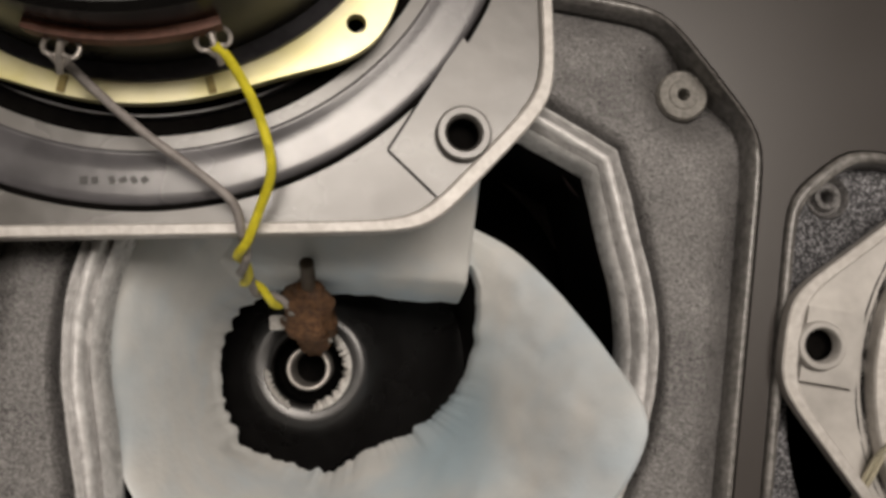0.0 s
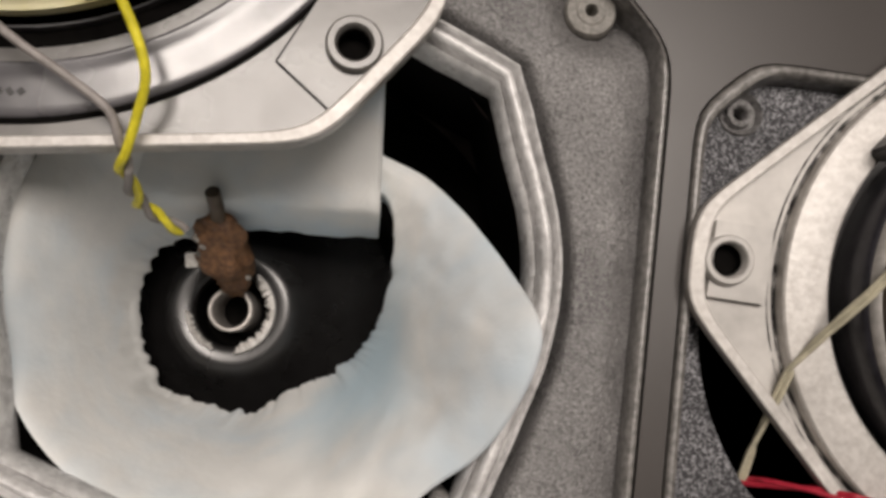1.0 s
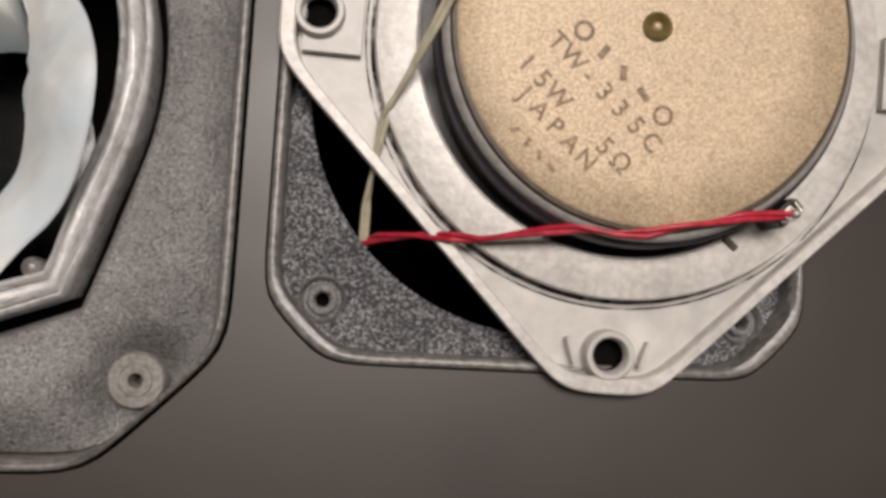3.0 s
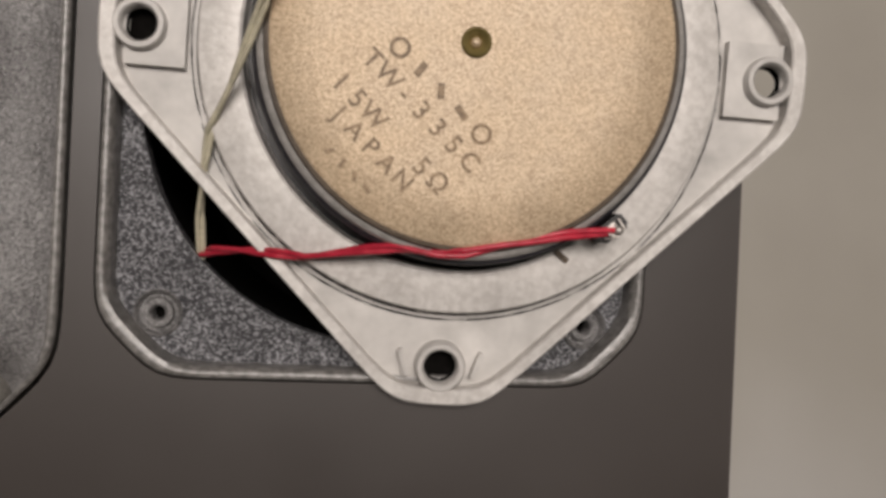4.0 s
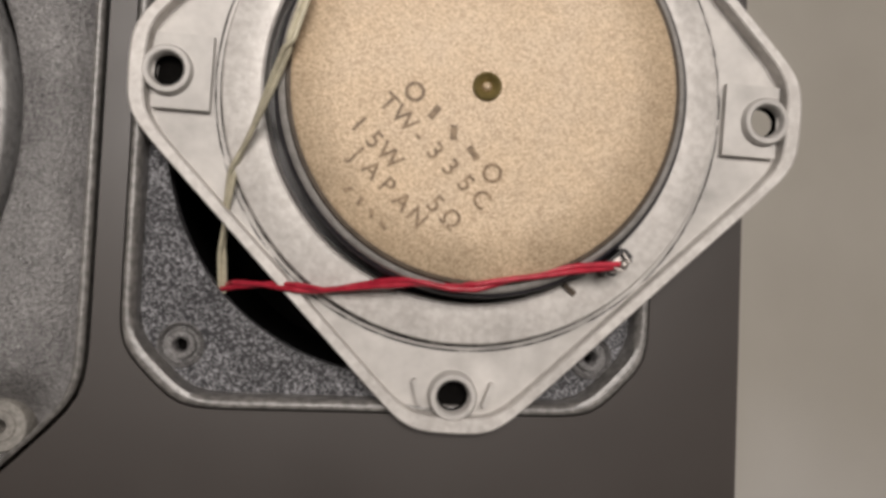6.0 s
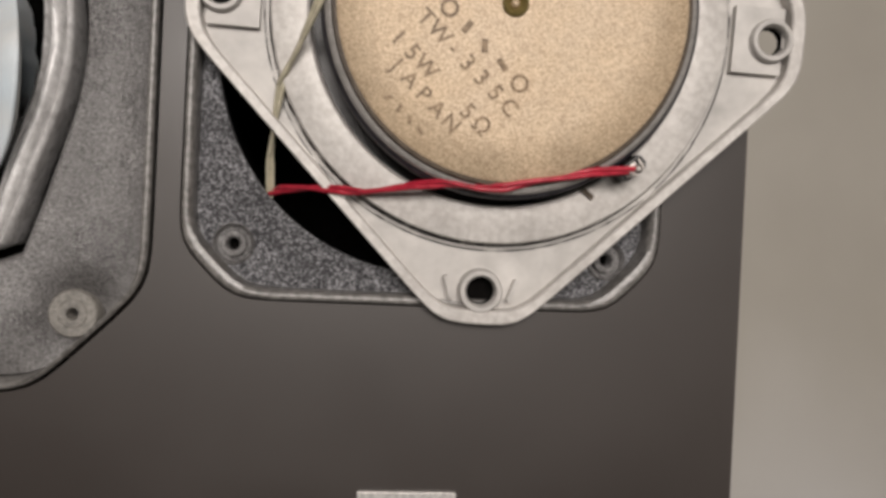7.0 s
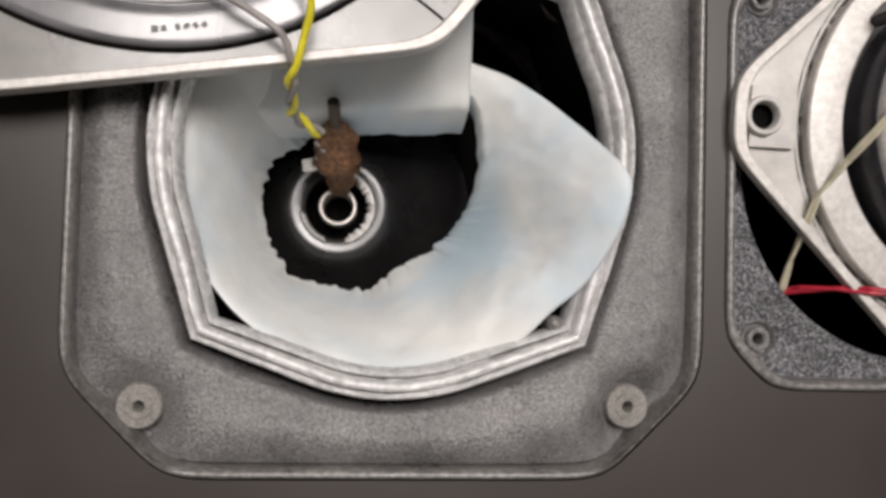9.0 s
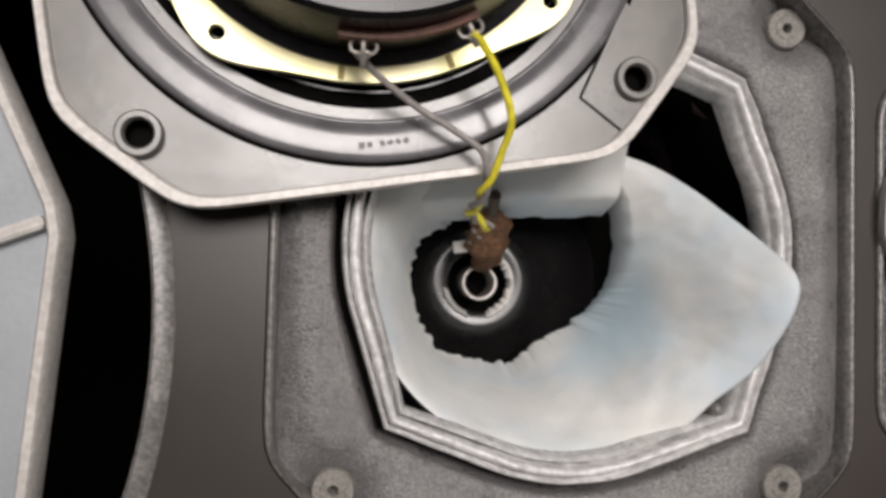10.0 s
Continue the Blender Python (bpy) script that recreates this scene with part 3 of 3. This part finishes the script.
            for a, b in ((quad[0], quad[1]), (quad[3], quad[0])):
                tube(step_shade, [Vector((*(a * 0.997).xy, -0.0003)), Vector((*(b * 0.997).xy, -0.0003))], 0.0004, 6, 2)
            part("pad_step_shade", step_shade, INSIDE, d)
    lug = lambda a: 0.0606 + 0.0060 * math.exp(-((((a + math.pi / 4) % (math.pi / 2)) - 0 if ((a + math.pi / 4) % (math.pi / 2)) < math.pi / 4 else ((a + math.pi / 4) % (math.pi / 2)) - math.pi / 2) / 0.24) ** 2)
    holes = [loop(0.0021, 0, 20, 0.0615 * math.cos(a), 0.0615 * math.sin(a)) for a in (math.pi / 4 + k * math.pi / 2 for k in range(4))]
    bm = prism(loop(lug, 0, n), holes + [loop(0.045, 0, 80)], 0.0028, 0.0056)
    plate = part("back_plate", bm, ZINC, d, "yellow zinc-plated steel plate with lugs", smooth=30)
    for a in (-104, -76, -14, 14, 76, 104, 166, 194):
        bm = bmesh.new()
        box(bm, (0.0036, 0.0016, 0.0006), pose(0.0586 * math.cos(radians(a)), 0.0586 * math.sin(radians(a)), 0.0058, 0, 0, a))
        part("notch", bm, BRASS, plate)
    part("magnet", lathe([(0.0520, 0.0054), (0.0535, 0.0062), (0.0535, 0.034), (0.0522, 0.0355), (0.030, 0.036)], 120), GLOSS_BLACK, d, "glossy black magnet cover")
    part("magnet_collar", lathe([(0.0564, 0.0056), (0.0565, 0.0070), (0.0537, 0.0084)], 120, caps=False), FERRITE, d)
    # thin ring added to draw the highlight in the dark gap
    bm = turned_ring(bmesh.new(), [(0.0620, -0.0022), (0.0620, 0.0004), (0.0616, 0.0004), (0.0616, -0.0022)], 140)
    part("highlight_ring", bm, BARE, d, "thin ring added as a highlight under the plate")
    strip = bmesh.new()
    rows = []
    for i in range(25):
        a = radians(-106 + 36 * i / 24)
        rows.append([Vector((q * math.cos(a), q * math.sin(a), z)) for q, z in ((0.0530, 0.0218), (0.0550, 0.0220), (0.0552, 0.0258), (0.0530, 0.0262))])
    loft(strip, rows, True, True)
    terminal = part("terminal_strip", strip, PHENOLIC, d, "brown terminal strip on the magnet")
    for a in (-99.5, -72.5):
        bm = bmesh.new()
        ca, sa = math.cos(radians(a)), math.sin(radians(a))
        out, side = Vector((ca, sa, 0)), Vector((-sa, ca, 0))
        for off in (-0.0016, 0.0016):
            ring = [out * (0.0562 + 0.0018 * math.cos(k * math.pi / 4)) + side * (off + 0.0015 * math.sin(k * math.pi / 4)) + Vector((0, 0, 0.0222 + 0.0004 * k / 8)) for k in range(9)]
            tube(bm, ring + [out * 0.0590 + side * off * 0.3 + Vector((0, 0, 0.0214))], 0.00048, 8, 4)
        tube(bm, [out * 0.0545 + Vector((0, 0, 0.0232)), out * 0.0575 + Vector((0, 0, 0.0226)), out * 0.0605 + Vector((0, 0, 0.0206))], 0.0007, 8, 4)
        part("solder_lug", bm, SOLDER, terminal, "soldered wire lug")
    # face side, resting towards the seal
    part("front_ring", lathe([(0.058, -0.0036), (0.056, -0.0100), (0.050, -0.0108), (0.030, -0.006)], 96), BLACK, d)
    for k in range(6):
        bm = bmesh.new()
        box(bm, ((0.0017, 0.0014, 0.0012, 0.0016, 0.0012, 0.0014)[k], (0.0017, 0.0014, 0.0016, 0.0012, 0.0015, 0.0013)[k], 0.0002), pose(-0.0112 + 0.0021 * k + (0.0012 if k > 1 else 0), -0.0752, 0.0010, 0, 0, 8 * k))
        part("print_mark", bm, BLACK, d)
    return d


midrange_driver()


# ---- tweeter ----
def glyphs(text, size, gap):
    """Letters set one by one at even gaps, as one mesh."""
    bm = bmesh.new()
    for i, ch in enumerate(text):
        if ch == " ":
            continue
        cu = bpy.data.curves.new("glyph", "FONT")
        cu.body, cu.size, cu.align_x, cu.extrude, cu.offset = ch, size, "CENTER", 0.00003, 0.00008
        ob = new("glyph", cu)
        me = bpy.data.meshes.new_from_object(ob.evaluated_get(bpy.context.evaluated_depsgraph_get()))
        me.transform(Matrix.Translation((i * gap, 0, 0)))
        bm.from_mesh(me)
        bpy.data.objects.remove(ob)
        bpy.data.curves.remove(cu)
        bpy.data.meshes.remove(me)
    return bm


def tweeter():
    ex = Vector((1, 0, 0.047)).normalized()
    ez = Vector((-0.047, -0.050, 1)).normalized()
    ey = ez.cross(ex).normalized()
    ex = ey.cross(ez)
    m = Matrix.Translation((0.2313, 0.0701, 0.3111)) @ Matrix((ex, ey, ez)).transposed().to_4x4() @ pose(0, 0, 0, 0, 0, -1.6)
    d = thing("tweeter", m, "tweeter lying face down on the baffle, tan round back plate", "loudspeaker driver")
    n, quarter = 200, math.pi / 4
    h, c, rh = 0.0618, 0.0143, 0.0689
    corners = [(rh * math.cos(k * math.pi / 2), rh * math.sin(k * math.pi / 2)) for k in range(4)]
    holes = [loop(0.0038, 0, 28, *p) for p in corners] + [loop(0.047, 0, 120)]
    part("flange", prism(loop(lambda a: oct_radius(h - 0.001, c, a + quarter), 0, n), holes, -0.0031, -0.0026), CAST, d, "cast off-white flange", smooth=30)
    prof = [(h - 0.0005, -0.0031), (h, -0.0026), (h, 0.0011), (h - 0.0003, 0.0014), (h - 0.0022, 0.0014), (h - 0.0025, 0.0011), (h - 0.0027, -0.0028), (h - 0.0027, -0.0031)]
    bm = loft(bmesh.new(), [loop(lambda a, r=r: oct_radius(r, c, a + quarter), z, n) for r, z in prof + prof[:1]])
    part("rim", bm, CAST_EDGE, d, "pale raised edge", smooth=30)
    bm = turned_ring(bmesh.new(), [(0.0568, -0.0034), (0.0568, 0.0012), (0.0564, 0.0018), (0.0540, 0.0022), (0.0500, 0.0026), (0.0480, 0.0026), (0.0474, 0.0021), (0.0470, -0.004), (0.0550, -0.004)], 160)
    part("basket_ring", bm, CAST_EDGE, d, "smooth pale ring round the magnet", smooth=25)
    bm = turned_ring(bmesh.new(), [(0.0578, -0.0032), (0.0578, -0.0026), (0.0568, -0.0026), (0.0568, -0.0032)], 160)
    part("joint_line", bm, INSIDE, d)
    bm = turned_ring(bmesh.new(), [(0.0590, -0.0032), (0.0590, -0.0026), (0.0585, -0.0026), (0.0585, -0.0032)], 160)
    part("joint_line", bm, INSIDE, d)
    for k, p in enumerate(corners):
        a = k * 90
        bm = turned_ring(bmesh.new(), [(0.0057, -0.0030), (0.0055, 0.0012), (0.0051, 0.0018), (0.0042, 0.0018), (0.0037, 0.0012), (0.0035, -0.0033), (0.0050, -0.0033)], 36, *p)
        part("screw_boss", bm, CAST, d, smooth=50)
        # dark sleeve, mostly with a closing disc, added as shade inside the hole
        bm = turned_ring(bmesh.new(), [(0.0035, -0.0012), (0.0033, -0.0012), (0.0033, -0.0034), (0.0035, -0.0034)], 30, *p)
        if k:
            bmesh.ops.create_circle(bm, cap_ends=True, segments=24, radius=0.0034, matrix=pose(*p, -0.0033))
        part("hole_shade", bm, INSIDE, d)
        q = pose(0, 0, 0, 0, 0, a)
        if k == 3:
            for s in (-1, 1):
                bm = bmesh.new()
                box(bm, (0.0060, 0.0012, 0.0036), pose(0, 0, 0, 0, 0, a) @ pose(rh - 0.0005, s * 0.0082, -0.0012, 0, 0, -s * 18))
                part("rib", bm, CAST, d)
        else:
            quad = [q @ Vector(v) for v in ((0.0594, -0.0084, 0), (0.0722, -0.0084, 0), (0.0722, 0.0084, 0), (0.0594, 0.0084, 0))]
            part("boss_pad", prism(quad, [loop(0.0040, 0, 24, *p)], -0.0030, -0.0003), CAST, d, smooth=30)
    part("front_ring", lathe([(0.052, -0.0042), (0.051, -0.0072), (0.046, -0.0080), (0.02, -0.0060)], 96), BLACK, d)
    ox, oy = 0.0010, -0.0004
    part("magnet", lathe([(0.0448, -0.004), (0.0452, 0.0010), (0.0452, 0.0100), (0.0444, 0.0110), (0.0425, 0.0114)], 128, ox, oy), FERRITE, d, "black ferrite magnet ring")
    part("plate_chamfer", lathe([(0.0441, 0.0100), (0.0441, 0.0116), (0.0434, 0.0128), (0.0426, 0.0131), (0.0420, 0.0122)], 128, ox, oy, caps=False), PALE_STEEL, d, "pale chamfered steel ring")
    part("plate_edge", lathe([(0.0424, 0.0110), (0.0424, 0.0135), (0.0421, 0.0140), (0.0410, 0.0142)], 128, ox, oy), EDGE_BROWN, d, "dark brown plate edge")
    plate = part("back_plate", lathe([(0.0412, 0.0132), (0.0412, 0.0143), (0.0405, 0.0148), (0.0300, 0.0148), (0.0031, 0.0148), (0.0029, 0.0138)], 128, ox, oy), PLATE, d, "tan zinc-plated steel back plate")
    part("rivet", lathe([(0.0030, 0.0139), (0.0031, 0.0152), (0.0026, 0.0155), (0.0014, 0.0149), (0.0010, 0.0144)], 32, ox, oy), BRASS, plate, "tarnished brass centre rivet")
    bm = bmesh.new()
    bmesh.ops.create_icosphere(bm, subdivisions=2, radius=0.0011, matrix=pose(ox, oy, 0.0145))
    part("rivet_core", bm, PLATE, plate)
    turn, top = -42.0, 0.01486
    for text, x, y, size, gap in (("TW-335C", -0.0203, -0.0050, 0.0054, 0.00468), ("15W  5\u03a9", -0.0262, -0.0100, 0.0054, 0.00462), ("JAPAN", -0.0262, -0.0163, 0.0052, 0.00457)):
        bm = glyphs(text, size, gap)
        bm.transform(pose(x + ox, y + oy, top, 0, 0, turn) @ pose(0, -0.0019, 0))
        part("printed_line", bm, INK, plate)
    for x, y, count, gap, w in ((-0.0151, -0.0024, 5, 0.0059, 0.0040), (-0.0276, -0.0240, 4, 0.0035, 0.0026)):
        for k in range(count):
            bm = turned_ring(bmesh.new(), [(w * 0.55, top - 0.00003), (w * 0.55, top + 0.00004), (w * 0.36, top + 0.00004), (w * 0.36, top - 0.00003)], 12) if count == 5 and k in (0, 4) else box(bmesh.new(), (w * 0.8, w * 0.36, 0.00008), pose(0, 0, top, 0, 0, 60 + 37 * k))
            bm.transform(pose(x + ox, y + oy, 0, 0, 0, turn) @ pose(k * gap, 0, 0))
            part("printed_mark", bm, INK, plate)
    for a in (-47, 143):
        q = pose(0, 0, 0, 0, 0, a)
        bm = bmesh.new()
        box(bm, (0.0036, 0.0068, 0.0096), q @ pose(0.0486, 0, 0.0066))
        tag = part("terminal_block", bm, BLACK, d, "small black terminal")
        bm = bmesh.new()
        box(bm, (0.0030, 0.0020, 0.0006), q @ pose(0.0490, 0, 0.0117, 0, -12, 0))
        for k in range(5):
            tube(bm, [q @ Vector((0.0492, 0.0006 * (k - 2), 0.0120)), q @ Vector((0.0498 + 0.0004 * (k % 2), 0.0008 * (k - 2), 0.0128)), q @ Vector((0.0490 - 0.0004 * k, 0.0012 * (k - 2.4), 0.0120 + 0.0003 * (k % 3)))], 0.00022, 6, 3)
        bmesh.ops.create_icosphere(bm, subdivisions=2, radius=0.0011, matrix=q @ pose(0.0494, 0.0004, 0.0124))
        part("solder_lug", bm, SOLDER, tag, "dull solder and frayed wire ends")
    q = pose(0, 0, 0, 0, 0, -60)
    bm = box(bmesh.new(), (0.0036, 0.0013, 0.0006), q @ pose(0.0490, 0, 0.0032, 0, 6, 24))
    part("solder_tag", bm, EDGE_BROWN, d, "bent tarnished solder tag")
    return d


tweeter()


# ---- woofer at the edge of view ----
def woofer():
    d = thing("woofer", pose(-0.2436, 0.0314, TOP, 0, 0, 10.35), "large woofer lying face down over its opening, pale ribbed frame", "loudspeaker driver")
    n, r = 240, 0.1733
    poly = lambda s: (lambda a: s * math.cos(math.pi / 12) / max(0.972, math.cos((a % (math.pi / 6)) - math.pi / 12)))
    prof = [(r, 0.0), (r, 0.0095), (r - 0.0008, 0.0105), (r - 0.0030, 0.0105), (r - 0.0038, 0.0095), (r - 0.0040, 0.004), (r - 0.0040, 0.0)]
    bm = loft(bmesh.new(), [loop(poly(s), z, n) for s, z in prof + prof[:1]])
    part("rim", bm, CAST_EDGE, d, "pale raised edge", smooth=50)
    part("flange", prism(loop(poly(r - 0.0035), 0, n), [loop(0.125, 0, 120)], 0.0004, 0.0040), FRAME_GREY, d, "light grey cast frame", smooth=30)
    for k in range(12):
        bm = bmesh.new()
        box(bm, (0.045, 0.0034, 0.0058), pose(0, 0, 0, 0, 0, 30 * k) @ pose(0.1455, -0.0040, 0.0066, 0, 0, 11))
        part("rib", bm, CAST_EDGE, d)
    part("basket", lathe([(0.127, 0.003), (0.120, 0.022), (0.095, 0.055), (0.075, 0.060)], 96), CAST, d)
    part("magnet", lathe([(0.070, 0.060), (0.070, 0.082), (0.066, 0.084)], 96), FERRITE, d)
    return d


woofer()


# ---- cables ----
def cable(name, strands, label):
    t = thing(name, pose(*strands[0][1][0]), label, "cable")
    for part_name, pts, radius, mat in strands:
        o = Vector(strands[0][1][0])
        part(part_name, tube(bmesh.new(), [Vector(p) - o for p in pts], radius), mat, t, smooth=80)
    return t


def twisted(axis, radius, turns, phase, steps=7):
    """Points of a strand that winds round a line of points."""
    pts = [Vector(p) for p in axis]
    out = []
    total = (len(pts) - 1) * steps
    for i in range(total + 1):
        k, f = min(i // steps, len(pts) - 2), 0
        f = i / steps - k
        p = pts[k].lerp(pts[k + 1], f)
        way = (pts[k + 1] - pts[k]).normalized()
        u = way.cross(Vector((0.2, 1, 0.3))).normalized()
        v = way.cross(u)
        a = phase + 2 * math.pi * turns * i / total
        out.append(p + radius * (math.cos(a) * u + math.sin(a) * v))
    return out


TWIST = [(0.0362, 0.0772, 0.3222), (0.0352, 0.0728, 0.3165), (0.0345, 0.0702, 0.3060), (0.0342, 0.0688, 0.2985), (0.0372, 0.0668, 0.2935), (0.0415, 0.0652, 0.2880)]
cable("driver_cable", [
    ("yellow_strand", [(0.0283, 0.1085, 0.3400), (0.0312, 0.1066, 0.3375), (0.0364, 0.0996, 0.3330), (0.0402, 0.0900, 0.3290), (0.0385, 0.0820, 0.3245)] + twisted(TWIST, 0.0009, 2.4, 0.0), 0.00100, YELLOW),
    ("grey_strand", [(0.0005, 0.1030, 0.3370), (0.0070, 0.0982, 0.3320), (0.0160, 0.0925, 0.3280), (0.0255, 0.0875, 0.3262), (0.0332, 0.0826, 0.3245)] + twisted(TWIST, 0.0009, 2.4, math.pi), 0.00092, GREY_WIRE),
], "yellow and grey twisted cable from the midrange driver")

RED_LINE = [(0.1751, 0.0240, 0.2945), (0.1785, 0.0248, 0.2995), (0.1864, 0.0252, 0.3055), (0.1930, 0.0248, 0.3098), (0.1993, 0.0244, 0.3120), (0.2111, 0.0264, 0.3172), (0.2179, 0.0271, 0.3200), (0.2259, 0.0263, 0.3220), (0.2316, 0.0266, 0.3230), (0.2406, 0.0289, 0.3240), (0.2523, 0.0313, 0.3240), (0.2642, 0.0327, 0.3225)]
BEIGE_LINE = [(0.1751, 0.0230, 0.2945), (0.1752, 0.0330, 0.3000), (0.1767, 0.0436, 0.3060), (0.1780, 0.0508, 0.3092), (0.1822, 0.0585, 0.3145), (0.1864, 0.0665, 0.3220), (0.1905, 0.0752, 0.3285), (0.1938, 0.0860, 0.3300), (0.1955, 0.0960, 0.3280), (0.1935, 0.1030, 0.3245), (0.1925, 0.1010, 0.3220)]
cable("tweeter_cable", [
    ("red_strand", twisted(RED_LINE, 0.00055, 2.3, 0.6, 5), 0.00064, RED),
    ("red_strand", twisted(RED_LINE, 0.00055, 2.3, 0.6 + math.pi, 5), 0.00064, RED),
    ("beige_strand", twisted(BEIGE_LINE, 0.00054, 1.6, 0.3, 5), 0.00062, TAN_WIRE),
    ("beige_strand", twisted(BEIGE_LINE, 0.00054, 1.6, 0.3 + math.pi, 5), 0.00062, TAN_WIRE),
], "red and beige cable soldered to the tweeter")


def cemented_joint():
    t = thing("cemented_joint", pose(0.0462, 0.0520, 0.2330), "lump of brown cement on the cable joint in the gland", "cable joint")
    bm = bmesh.new()
    path = [(0.0006, 0.0030, 0.004), (0.0006, 0.0058, 0.0135), (0.0000, 0.0100, 0.0240), (-0.0010, 0.0165, 0.0330), (-0.0012, 0.0195, 0.0365)]
    wide = [0.0034, 0.0050, 0.0060, 0.0058, 0.0034]
    loops = []
    for k in range(17):
        f = k / 4
        i = min(int(f), 3)
        p = Vector(path[i]).lerp(Vector(path[i + 1]), f - i)
        w = wide[i] + (wide[i + 1] - wide[i]) * (f - i)
        ring = []
        for j in range(28):
            q = 2 * math.pi * j / 28
            lump = 1 + 0.42 * noise.noise(Vector((math.cos(q) * 1.6, math.sin(q) * 1.6, k * 0.33))) + 0.24 * noise.noise(Vector((math.cos(q) * 5, math.sin(q) * 5, k * 0.9)))
            side = 1.25 if math.cos(q) < -0.5 and 6 < k < 14 else 1.0
            ring.append(p + Vector((w * math.cos(q) * lump * side, w * 0.6 * math.sin(q) * lump, -w * 0.45 * math.sin(q) * lump)))
        loops.append(ring)
    part("cement", loft(bm, loops, True, True), CEMENT, t, smooth=80)
    bm = bmesh.new()
    tube(bm, [(-0.0012, 0.0180, 0.0350), (-0.0014, 0.0215, 0.0400), (-0.0018, 0.0246, 0.0452)], 0.0019, 10)
    part("prong", bm, EDGE_BROWN, t, "dark prong")
    bm = bmesh.new()
    # the tag's glare is put in by the pale gasket colour
    box(bm, (0.0066, 0.0040, 0.0014), pose(-0.0086, 0.0092, 0.0200, 6, -6, 10))
    part("metal_tag", bm, PALE_GASKET, t, "metal tag, its glare put in as pale colour")
    for k, (x, y, z, r) in enumerate(((-0.0062, 0.0138, 0.0335, 0.0011), (-0.0048, 0.0118, 0.0330, 0.0008), (-0.0066, 0.0104, 0.0265, 0.0009), (0.0050, 0.0060, 0.0185, 0.0009))):
        bm = bmesh.new()
        bmesh.ops.create_icosphere(bm, subdivisions=2, radius=r, matrix=pose(x, y, z, 20 * k, 30, 0) @ Matrix.Diagonal((1.5, 1.0, 0.8, 1)))
        part("solder_bead", bm, SCREW, t, "dull grey bead")


cemented_joint()
